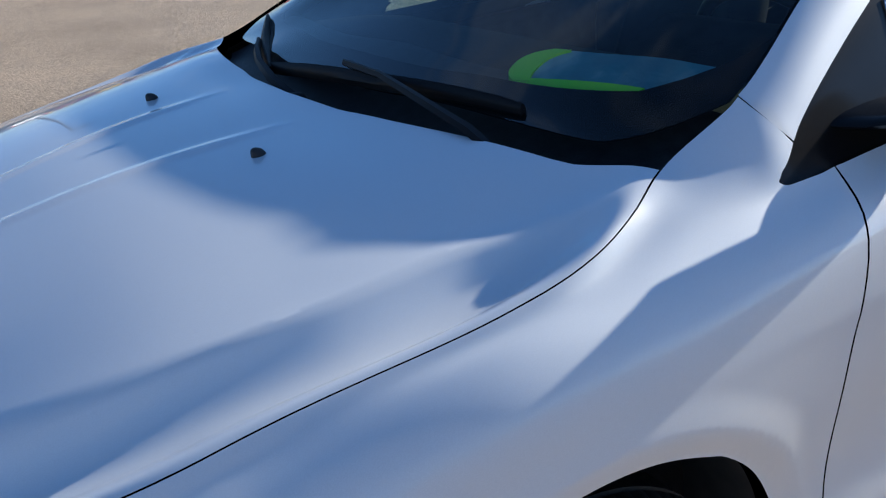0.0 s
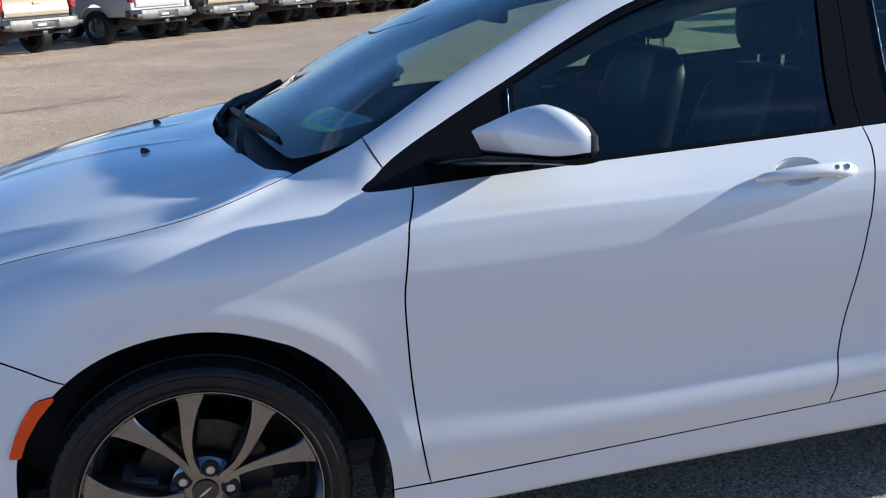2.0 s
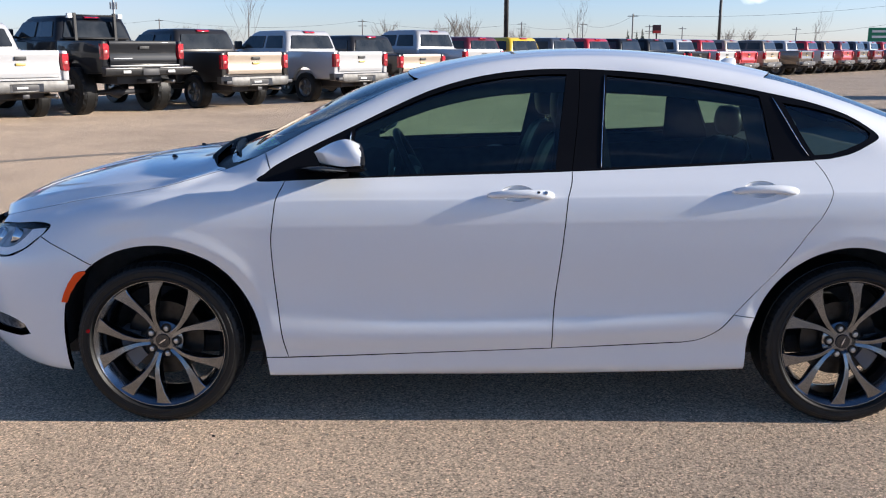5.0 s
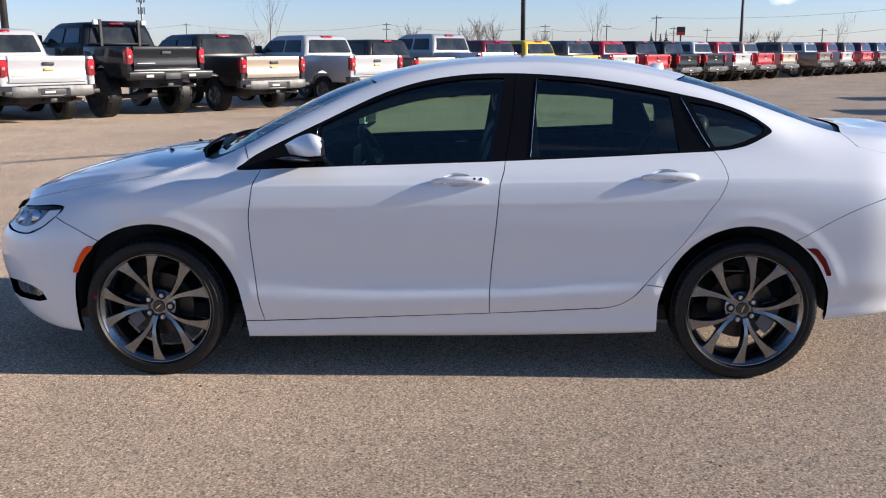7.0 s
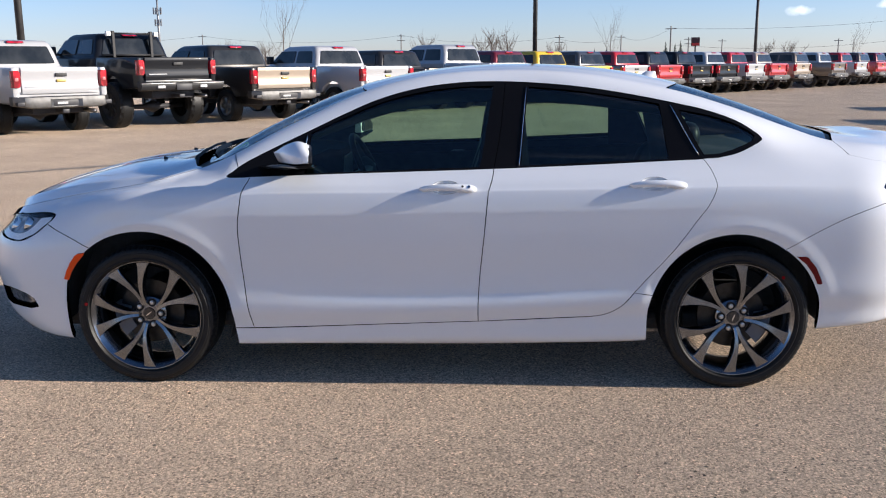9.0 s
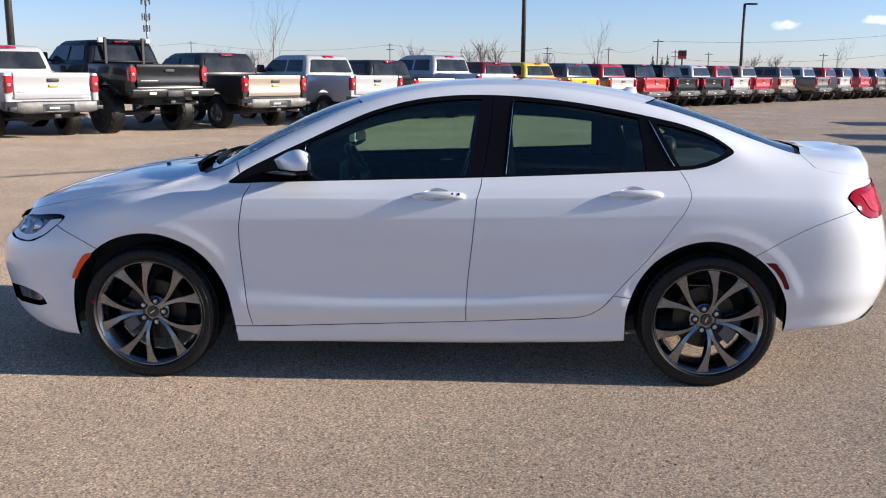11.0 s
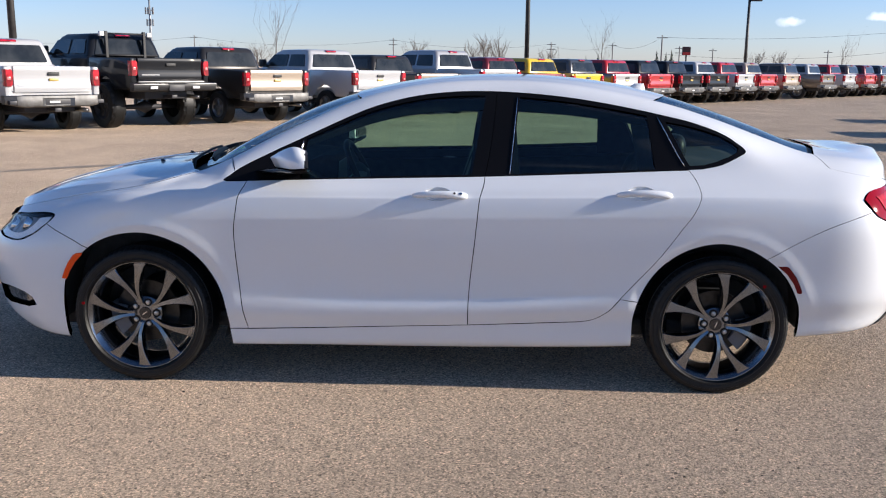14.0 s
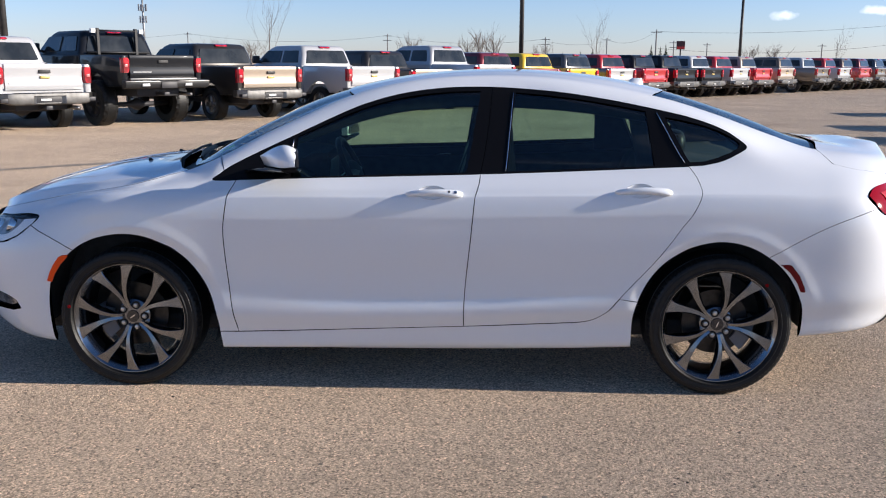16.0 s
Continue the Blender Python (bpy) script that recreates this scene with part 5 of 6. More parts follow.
# steering wheel
c, tilt = Vector((.995, -.37, .972)), radians(64)
ux, uz = Vector((0, 1, 0)), Vector((math.cos(tilt) * -1, 0, math.sin(tilt)))
bm = bmesh.new()
loop = [c + (ux * math.cos(a) + uz * math.sin(a)) * .185 for a in [2 * math.pi * k / 40 for k in range(41)]]
tube(bm, loop, .0155, 10)
sw = part("steering_wheel", smooth(recalc(bm), 60), M_LEATHER, sedan, "black leather steering wheel")
bm = bmesh.new()
nrm = ux.cross(uz)
for a in (0, math.pi, -math.pi / 2):
    d = ux * math.cos(a) + uz * math.sin(a)
    tube(bm, [c + d * .04 + nrm * 0, c + d * .11, c + d * .18], [.03, .018, .014], 8)
part("spoke", smooth(recalc(bm), 60), M_GREY, sw)
bm = bmesh.new()
bmesh.ops.create_uvsphere(bm, u_segments=16, v_segments=10, radius=1.0, matrix=Matrix.Translation(c) @ Matrix.Rotation(-(math.pi / 2 - tilt), 4, "Y") @ Matrix.Diagonal((.035, .075, .07, 1)))
part("horn_pad", smooth(bm, 80), M_INNER, sw)


def seat(y, rear=False):
    """One bucket: cushion, leaning backrest with bolsters, headrest on two posts."""
    w = .26 if not rear else .33
    x0, xb = (1.02, 1.46) if not rear else (2.02, 2.44)
    bm = bmesh.new()
    box(bm, (x0, y - w, .36), (xb + .08, y + w, .57), .05)
    st = part("front_seat" if not rear else "rear_seat", smooth(bm), M_LEATHER, sedan, "black leather seat")
    bm = bmesh.new()
    rings = []
    top = 1.13 if not rear else 1.04
    for k in range(17):
        f = k / 16
        z = .50 + (top - .50) * f
        xc = xb + (.20 if not rear else .17) * f ** .9
        e = math.sqrt(max(.06, 1 - (max(0, f - .82) / .18) ** 2))
        ww, d = w * (1 - .16 * f ** 2) * (.45 + .55 * e), (.085 - .025 * f) * (.3 + .7 * e)
        ring_b = []
        for q in range(28):
            a = 2 * math.pi * q / 28
            u = math.copysign(abs(math.sin(a)) ** .6, math.sin(a))
            bolster = .030 * math.exp(-((abs(u) - .82) / .16) ** 2) * (math.cos(a) < 0)
            ring_b.append(Vector((xc + d * math.copysign(abs(math.cos(a)) ** .55, math.cos(a)) - bolster, y + ww * u, z)))
        rings.append(ring_b)
    loft(bm, rings)
    part("backrest", smooth(recalc(bm), 60), M_LEATHER, st)
    hx = xb + (.20 if not rear else .17)
    hz = 1.255 if not rear else 1.13
    hh = .095 if not rear else .075
    bm = bmesh.new()
    rings = []
    for k in range(9):
        a = -math.pi / 2 + math.pi * k / 8
        ww, d = .135 * max(.25, math.cos(a) ** .35 if math.cos(a) > 1e-6 else .25), .055 * max(.2, math.cos(a) ** .5 if math.cos(a) > 1e-6 else .2)
        rings.append([Vector((hx - .015 + d * math.cos(b), y + ww * math.copysign(abs(math.sin(b)) ** .6, math.sin(b)), hz + hh * math.sin(a))) for b in [2 * math.pi * q / 16 for q in range(16)]])
    loft(bm, rings)
    part("headrest", smooth(recalc(bm), 70), M_LEATHER, st)
    for dy in (-.06, .06):
        bm = bmesh.new()
        tube(bm, [(hx, y + dy, top - .03), (hx, y + dy, hz - hh + .03)], .007, 8)
        part("headrest_post", bm, M_CHROME, st)


for y in (-.37, .37):
    seat(y)
    seat(y, True)
bm = bmesh.new()
extrude_xz(bm, [(2.60, .95), (2.64, 1.045), (3.22, 1.075), (3.22, .95)], -.62, .62)
part("parcel_shelf", bevelled(bm, .01), M_INNER, sedan)
bm = bmesh.new()
box(bm, (.925, -.12, 1.275), (.955, .12, 1.335), .012)
rv = part("cabin_mirror", smooth(bm), M_BLACK, sedan, "black rear-view mirror")
bm = bmesh.new()
tube(bm, [(.94, 0, 1.32), (.90, 0, 1.345), (.86, 0, 1.358)], .014, 8)
part("mirror_stem", smooth(bm), M_BLACK, rv)
# shark-fin antenna at the back of the roof
def fin_ring(f):
    x0, x1, zz = 2.375 + .07 * f ** .8, 2.505 - .010 * f, .042 * f
    zc = float(np.interp(.5 * (x0 + x1), (2.03, 2.3, 2.54), (1.484, 1.455, 1.405)))
    w = .030 * (1 - f) ** .7 + .005
    return [Vector((.5 * (x0 + x1) + .5 * (x1 - x0) * math.cos(a), w * math.sin(a), zc - .012 + zz + .012 * math.cos(a) * (-1 if f == 0 else 0))) for a in [2 * math.pi * q / 18 for q in range(18)]]


bm = bmesh.new()
loft(bm, [fin_ring(f) for f in (0, .15, .35, .6, .85, 1)])
part("antenna_fin", smooth(recalc(bm), 50), M_WHITE, sedan, "white shark-fin antenna")
# sleeve with papers and a lime edge on the dashboard
doc = thing("document_sleeve", label="clear bluish plastic sleeve with lime green edge lying on the dashboard", category="document sleeve")


def sleeve(u, v, up):
    u += .20 * max(0, 1 - u / .34) * abs(2 * v - 1) ** 2.6
    a, b = Vector((.288, -.350)).lerp(Vector((.362, -.620)), u), Vector((.372, -.345)).lerp(Vector((.462, -.672)), u)
    q = a.lerp(b, v)
    return Vector((q.x, q.y, lay(q.x, q.y, 0).z - .036 + up + .007 * math.sin(5 * u + 2 * v) * v))


def sheet(u0, u1, v0, v1, nu, nv, up, th):
    bm = bmesh.new()
    g = [[[bm.verts.new(sleeve(u0 + (u1 - u0) * i / nu, v0 + (v1 - v0) * j / nv, up + k)) for j in range(nv + 1)] for i in range(nu + 1)] for k in (th, 0)]
    for k in (0, 1):
        for i in range(nu):
            for j in range(nv):
                q = (g[k][i][j], g[k][i][j + 1], g[k][i + 1][j + 1], g[k][i + 1][j])
                bm.faces.new(q if k else q[::-1])
    for i in range(nu):
        bm.faces.new((g[0][i][0], g[0][i + 1][0], g[1][i + 1][0], g[1][i][0]))
        bm.faces.new((g[0][i][nv], g[1][i][nv], g[1][i + 1][nv], g[0][i + 1][nv]))
    for j in range(nv):
        bm.faces.new((g[0][0][j], g[1][0][j], g[1][0][j + 1], g[0][0][j + 1]))
        bm.faces.new((g[0][nu][j], g[0][nu][j + 1], g[1][nu][j + 1], g[1][nu][j]))
    return smooth(recalc(bm), 40)


part("sleeve_body", sheet(.06, 1, .12, 1, 24, 14, 0.0, .006), M_SHEET, doc)
part("front_edge", sheet(0, .90, 0, .20, 20, 3, 0.0, .009), M_LIME, doc, "lime green plastic edge")
part("end_edge", sheet(0, .17, .12, .95, 4, 12, 0.0, .010), M_LIME, doc, "lime green plastic edge")

# ---- pickup trucks in a row ----
# one dark paint holds the shade on two champagne trucks' flanks
TRUCK_PAINT = {
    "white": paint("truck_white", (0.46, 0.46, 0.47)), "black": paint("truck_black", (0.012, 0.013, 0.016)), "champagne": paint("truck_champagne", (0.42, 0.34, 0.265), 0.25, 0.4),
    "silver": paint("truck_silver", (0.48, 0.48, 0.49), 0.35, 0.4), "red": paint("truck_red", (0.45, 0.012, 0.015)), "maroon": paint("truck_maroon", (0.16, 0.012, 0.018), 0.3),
    "yellow": paint("truck_yellow", (0.75, 0.50, 0.02)), "grey": paint("truck_grey", (0.11, 0.11, 0.115), 0.6, 0.3), "brown": paint("truck_brown", (0.14, 0.11, 0.085), 0.25, 0.4), "champagne_shaded": paint("truck_champagne_shaded", (0.045, 0.042, 0.04), 0.5, 0.3), "navy": paint("truck_navy", (0.02, 0.03, 0.06), 0.3)}
bsdf(TRUCK_PAINT["black"]).inputs["Specular IOR Level"].default_value = 0.1
bsdf(TRUCK_PAINT["black"]).inputs["Coat Weight"].default_value = 0.35
bsdf(TRUCK_PAINT["champagne_shaded"]).inputs["Coat Weight"].default_value = 0.5
bsdf(TRUCK_PAINT["champagne_shaded"]).inputs["Specular IOR Level"].default_value = 0.2
M_TGLASS = mottle(mat("dark_truck_glass", (0.03, 0.03, 0.03), 0.04, spec=0.6), [(0.35, (0.014, 0.016, 0.017)), (0.65, (0.050, 0.052, 0.052))], 1.6)
M_TCHROME = mottle(mat("truck_chrome", (0.4, 0.4, 0.4), 0.35, 1.0), [(0.3, (0.17, 0.167, 0.163)), (0.7, (0.26, 0.256, 0.25))], 8, rough=(0.32, 0.46))
M_TRED = mottle(mat("truck_red_lens", (0.3, 0.006, 0.012), 0.15, coat=0.6), [(0.40, (0.20, 0.004, 0.010)), (0.6, (0.50, 0.009, 0.024))], 7)
M_PINK = mat("pale_red_lens", (0.55, 0.20, 0.20), 0.2, coat=0.4)
M_GOLD = mat("gold_emblem", (0.50, 0.36, 0.10), 0.45, 0.3)
M_PLATE = mat("dark_plate", (0.03, 0.03, 0.035), 0.5)
M_BAR = mat("pale_bar", (0.6, 0.6, 0.6), 0.5)
MESHES = {}


def meshed(key, make):
    """A mesh made once and shared between the trucks."""
    if key not in MESHES:
        bm = make()
        me = bpy.data.meshes.new(key)
        bm.to_mesh(me)
        bm.free()
        me.materials.append(None)
        MESHES[key] = me
    return MESHES[key]


def piece(name, key, make, material, parent, m=None, label=""):
    ob = new(name, meshed(key, make))
    ob.material_slots[0].link = "OBJECT"
    ob.material_slots[0].material = material
    ob.parent = parent
    if m is not None:
        ob.matrix_local = m
    if label:
        tagged(ob, label)
    return ob


def slab(prof, x0, x1, off=.02, seg=2):
    """A side outline (y, z) given width in x, its edges rounded."""
    bm = bmesh.new()
    loft(bm, [[Vector((x, y, z)) for y, z in prof] for x in (x0, x1)])
    recalc(bm)
    if off:
        bevelled(bm, off, seg, 50)
    return smooth(recalc(bm), 35)


def arch_pts(yc, zc, r, a0=180, a1=0, n=10):
    return [(yc + r * math.cos(radians(a0 + (a1 - a0) * k / n)), zc + r * math.sin(radians(a0 + (a1 - a0) * k / n))) for k in range(n + 1)]


AX_R, AX_F = 1.22, 4.86


def bed_side(x0, x1):
    prof = [(.03, .66)] + arch_pts(AX_R, .46, .47, 158, 22) + [(1.86, .58), (1.86, 1.345), (.03, 1.33)]
    return slab(prof, x0, x1, .028, 2)


def cab_lower():
    prof = [(1.90, .55)] + [(4.36, .53)] + arch_pts(AX_F, .46, .47, 172, 12) + [(5.62, .62), (5.66, 1.02), (5.56, 1.20), (4.35, 1.34), (4.1, 1.37), (1.90, 1.36)]
    return slab(prof, .005, 1.995, .05, 3)


def cab_upper():
    """Greenhouse: narrower towards the roof, with a raked front and a near upright back."""
    bm = bmesh.new()
    rings = []
    for z, y0, y1, xi in ((1.33, 1.92, 4.16, .03), (1.42, 1.94, 4.08, .06), (1.65, 1.99, 3.80, .13), (1.83, 2.06, 3.52, .19), (1.89, 2.14, 3.38, .25), (1.91, 2.4, 3.1, .5)):
        r = .12
        pts = []
        for cx, cy, a0 in ((2 - xi - r, y1 - r, 0), (xi + r, y1 - r, 90), (xi + r, y0 + r, 180), (2 - xi - r, y0 + r, 270)):
            for k in range(4):
                a = radians(a0 + 30 * k)
                pts.append(Vector((cx + r * math.cos(a), cy + r * math.sin(a), z)))
        rings.append(pts)
    loft(bm, rings)
    return smooth(recalc(bm), 35)


def quad_pane(p, th=.012):
    """A thin pane from four corners, rounded, pushed out along its normal."""
    bm = bmesh.new()
    p = [Vector(q) for q in p]
    n = (p[1] - p[0]).cross(p[3] - p[0]).normalized()
    pts = []
    for i in range(4):
        a, b, c = p[i - 1], p[i], p[(i + 1) % 4]
        for f in (.10, .03):
            pts.append(b + (a - b) * f * .8 if f == .10 else b + (a - b) * f * .3 + (c - b) * f * .3)
        pts.append(b + (c - b) * .08)
    loft(bm, [[q + n * d for q in pts] for d in (-.01, th)])
    return recalc(bm)


def tailgate_mesh():
    bm = bmesh.new()
    rings = []
    for z, y in ((.83, .035), (.87, .02), (.94, .012), (1.00, .03), (1.18, .026), (1.24, .008), (1.30, .006), (1.335, .02)):
        rings.append([Vector((.19 + 1.62 * f, y + .012 * (abs(f - .5) * 2) ** 6, z)) for f in [k / 12 for k in range(13)]] + [Vector((1.81 - 1.62 * f, .10, z)) for f in [k / 12 for k in range(13)]])
    loft(bm, rings)
    return smooth(recalc(bm), 35)


def bumper_mesh():
    """A flat-faced step bumper whose ends wrap forward, with a shallow plate bay."""
    bm = bmesh.new()
    rings = []
    for f in [k / 24 for k in range(25)]:
        x = -.02 + 2.04 * f
        e = abs(f - .5) * 2
        y = -.16 + .20 * max(0, e - .80) ** 1.5 / .09
        dip = .05 if .34 < f < .66 else 0
        zt, zb = .775, .545 + .06 * max(0, e - .7) / .3
        rings.append([Vector((x, y + .012, zt)), Vector((x, y, zt - .012)), Vector((x, y, zt - .055)), Vector((x, y + dip, zt - .065)), Vector((x, y + dip, zb + .030)), Vector((x, y + .006, zb + .014)), Vector((x, y + .03, zb)), Vector((x, y + .16, zb)), Vector((x, y + .16, zt))])
    loft(bm, rings)
    return smooth(recalc(bm), 24)


def light_mesh():
    bm = bmesh.new()
    rings = []
    for z, w in ((.95, .13), (.98, .16), (1.10, .175), (1.24, .17), (1.275, .14)):
        rings.append([Vector((-.012, .10, z)), Vector((-.014, .03, z)), Vector((.02, -.012, z)), Vector((w - .02, -.014, z)), Vector((w, .02, z)), Vector((w, .10, z))])
    loft(bm, rings)
    return smooth(recalc(bm), 40)


def truck_tyre(r, w):
    return lambda: tyre_mesh(r, w, r * .60, 60, .030 if r > .45 else .012)


def truck_rim(r, w):
    def make():
        bm = bmesh.new()
        n = 48
        rows = []
        for i in range(n):
            a = 2 * math.pi * i / n
            sp = .5 + .5 * math.tanh(4 * (math.cos(6 * a) + .25))
            prof = [(.60, .6), (.61, -.88), (.58, -.96), (.54, -.80), (.50, -.50 - .27 * sp), (.38, -.42 - .34 * sp), (.24, -.48 - .24 * sp), (.17, -.74), (.15, -.84), (.09, -.88), (.02, -.88)]
            rows.append([bm.verts.new((r * q * math.cos(a), w * y, r * q * math.sin(a))) for q, y in prof])
        for i in range(n):
            a, b = rows[i], rows[(i + 1) % n]
            for k in range(len(a) - 1):
                bm.faces.new((a[k], a[k + 1], b[k + 1], b[k]))
        return smooth(recalc(bm), 35)
    return make


def truck(s, colour, label, style="", gate=None, tall=1.0):
    """A crew-cab pickup, tail at the row's line. Its own x runs along the row, y to its front."""
    up = .25 if style == "lifted" else .0
    tk = thing("pickup_truck", Matrix.Translation(ROW0 + RDIR * s) @ Matrix.Rotation(radians(TURN), 4, "Z") @ Matrix.Diagonal((1.036, 1.036, 1.036 * tall, 1)), label, "pickup truck", "pickup trucks in the row")
    body_m = TRUCK_PAINT[colour]
    lift = Matrix.Translation((0, 0, up))
    bed = piece("bed", "bed_floor", lambda: slab([(.08, .62), (1.88, .62), (1.88, 1.33), (1.80, 1.33), (1.80, .86), (.08, .86)], .12, 1.88, 0), body_m, tk, lift)
    for x0, x1, k in ((0, .13, "bed_side_l"), (1.87, 2.0, "bed_side_r")):
        piece("bed_side", k, lambda: bed_side(x0, x1), body_m, tk, lift)
    cab = piece("cab", "cab_lower", cab_lower, body_m, tk, lift)
    roof = piece("cab_roof", "cab_upper", cab_upper, body_m, tk, lift)
    tint = M_TGLASS
    piece("rear_glass", "rear_glass", lambda: quad_pane([(.20, 1.922, 1.41), (1.80, 1.922, 1.41), (1.68, 2.012, 1.77), (.32, 2.012, 1.77)]), tint, roof, None, "dark rear window")
    for nm, ya, yb, yc, yd in (("glass_rear", 2.12, 2.82, 2.80, 2.20), ("glass_front", 2.92, 3.90, 3.56, 2.90)):
        for sd in (0, 1):
            fx = (lambda x: x) if sd == 0 else (lambda x: 2 - x)
            q = [(fx(.056), ya, 1.43), (fx(.056), yb, 1.43), (fx(.156), yc, 1.76), (fx(.156), yd, 1.76)]
            piece("cab_window", nm + str(sd), lambda: quad_pane(q if sd else [q[1], q[0], q[3], q[2]]), tint, roof, None, "dark side window")
    piece("brake_light", "brake_light", lambda: slab([(2.06, 1.835), (2.02, 1.835), (2.04, 1.875), (2.12, 1.89)], .82, 1.18, .004), M_TRED, roof)
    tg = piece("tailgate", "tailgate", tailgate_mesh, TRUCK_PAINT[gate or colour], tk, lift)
    piece("tailgate_handle", "tailgate_handle", lambda: slab([(-.008, 1.155), (-.008, 1.225), (.05, 1.225), (.05, 1.155)], .88, 1.12, .008), M_BLACK, tg)
    if style != "lifted":
        piece("emblem", "emblem", lambda: slab([(-.002, 1.05), (-.002, 1.10), (.04, 1.10), (.04, 1.05)], .90, 1.10, .01), M_GOLD, tg, None, "plain gold badge")
    if s in (-8.76, -5.99, .6):
        piece("lettering_bar", "lettering_bar", lambda: slab([(.004, .958), (.004, .974), (.06, .974), (.06, .958)], .26, .70, 0), M_BAR, tg, None, "thin pale lettering bar")
    for x, k in ((0, 0), (1, 1)):
        piece("taillight", "taillight", light_mesh, M_TRED, tk, lift @ (Matrix.Identity(4) if k == 0 else Matrix.Translation((2, 0, 0)) @ Matrix.Scale(-1, 4, (1, 0, 0))), "red taillight")
        piece("reverse_lens", "reverse_lens", lambda: slab([(-.022, 1.075), (-.022, 1.135), (.02, 1.135), (.02, 1.075)], -.035, .035, .006), M_PINK, tk, lift @ Matrix.Translation((.075 if k == 0 else 1.925, 0, 0)), "pale reversing lens")
    if style == "lifted":
        # two bright strips stand for the highlight along the bumper's top edge
        for xa, xb in ((-.06, .78), (1.22, 2.06)):
            piece("bumper_edge", "bumper_edge%d" % (xa > 0), lambda: slab([(-.212, .748), (-.212, .772), (-.17, .785), (-.17, .748)], xa, xb, .004), M_TCHROME, tk, lift, "bright strip put in for the highlight on the bumper edge")
        piece("plate", "offroad_plate", lambda: slab([(-.216, .61), (-.216, .745), (-.19, .745), (-.19, .61)], .80, 1.20, .01), M_PLATE, tk, lift, "dark plate in the bumper's middle")
        bp = piece("bumper", "offroad_bumper", lambda: slab([(-.16, .62), (-.20, .70), (-.20, .76), (-.02, .80), (-.02, .60)], -.06, 2.06, .015), M_BLACK, tk, lift, "black steel off-road bumper")
        piece("chrome_strip", "chrome_strip", lambda: slab([(-.03, .79), (-.03, .83), (.03, .83), (.03, .79)], .15, 1.85, .008), M_TCHROME, tk, lift)
        for x in (.42, 1.5):
            piece("work_lamp", "work_lamp", lambda: slab([(-.225, .66), (-.225, .72), (-.19, .72), (-.19, .66)], -.09, .09, .008), M_BAR, bp, Matrix.Translation((x, 0, 0)), "pale work lamp")
        for x in (.44, 1.42):
            bm = bmesh.new()
            box(bm, (x, 1.84, 1.34 + up), (x + .075, 1.915, 1.955 + up), .012)
            part("rack_post", bm, M_BLACK, tk)
        for z, q in ((1.90, .022), (1.40, .024)):
            bm = bmesh.new()
            tube(bm, [(.20 if z < 1.5 else .44, 1.87, z + up), (1.80 if z < 1.5 else 1.49, 1.87, z + up)], q, 8)
            part("rack_bar", smooth(bm), M_BLACK, tk)
        for x in (.30, 1.53):
            bm = bmesh.new()
            box(bm, (x, 1.83, 1.835 + up), (x + .12, 1.91, 1.945 + up), .015)
            part("rack_lamp", bm, M_BAR, tk, "white rack lamp")
    else:
        bp = piece("bumper", "bumper", bumper_mesh, M_TCHROME, tk, lift, "chrome step bumper")
        for x in (.10, 1.90):
            piece("step_insert", "step_insert", lambda: slab([(-.155, .60), (-.155, .68), (-.02, .68), (-.02, .60)], -.10, .10, .012), M_PLATE, bp, Matrix.Translation((x, .015, 0)), "black corner step")
        piece("step_pad", "step_pad", lambda: slab([(-.150, .772), (-.150, .782), (-.01, .782), (-.01, .772)], .30, 1.70, .003), M_BLACK, bp, None, "black step pad")
        piece("plate", "plate", lambda: slab([(-.118, .585), (-.118, .705), (-.08, .705), (-.08, .585)], .72, 1.28, .006), M_PLATE, bp, None, "dark plate recess")
        piece("plate_bar", "plate_bar", lambda: slab([(-.126, .625), (-.126, .665), (-.10, .665), (-.10, .625)], .82, 1.04, 0), M_BAR, bp, None, "pale bar")
    piece("hitch", "hitch", lambda: slab([(-.10, .44), (-.10, .52), (.3, .52), (.3, .44)], .93, 1.07, .012), M_PLATE, tk, lift)
    piece("chassis", "chassis", lambda: slab([(.25, .42), (.25, .64), (5.4, .64), (5.4, .42)], .45, 1.55, .02), M_PLATE, tk, lift)
    piece("axle", "axle", lambda: (lambda bm: (tube(bm, [(.2, AX_R, .40), (.8, AX_R, .40), (1, AX_R, .40), (1.2, AX_R, .40), (1.8, AX_R, .40)], [.05, .06, .15, .06, .05], 12), smooth(bm))[1])(bmesh.new()), M_PLATE, tk, Matrix.Translation((0, 0, .06 if up else 0)))
    piece("exhaust", "exhaust", lambda: (lambda bm: (tube(bm, [(1.62, -.10, .46), (1.62, .5, .48)], .045, 12), smooth(bm))[1])(bmesh.new()), M_TCHROME, tk, lift)
    r, w = (.52, .17) if up else (.40, .135)
    for y in (AX_R, AX_F):
        for sd in (0, 1):
            x = (.16 if not up else .08) if sd == 0 else (1.84 if not up else 1.92)
            m = Matrix.Translation((x, y, r - .006)) @ Matrix.Rotation(-math.pi / 2 if sd == 0 else math.pi / 2, 4, "Z")
            wh = piece("wheel", "truck_rim%d" % bool(up), truck_rim(r, w), M_BLACK if up else M_TCHROME, tk, m, "black wheel" if up else "bright alloy wheel")
            piece("tyre", "truck_tyre%d" % bool(up), truck_tyre(r, w), M_RUBBER, wh)
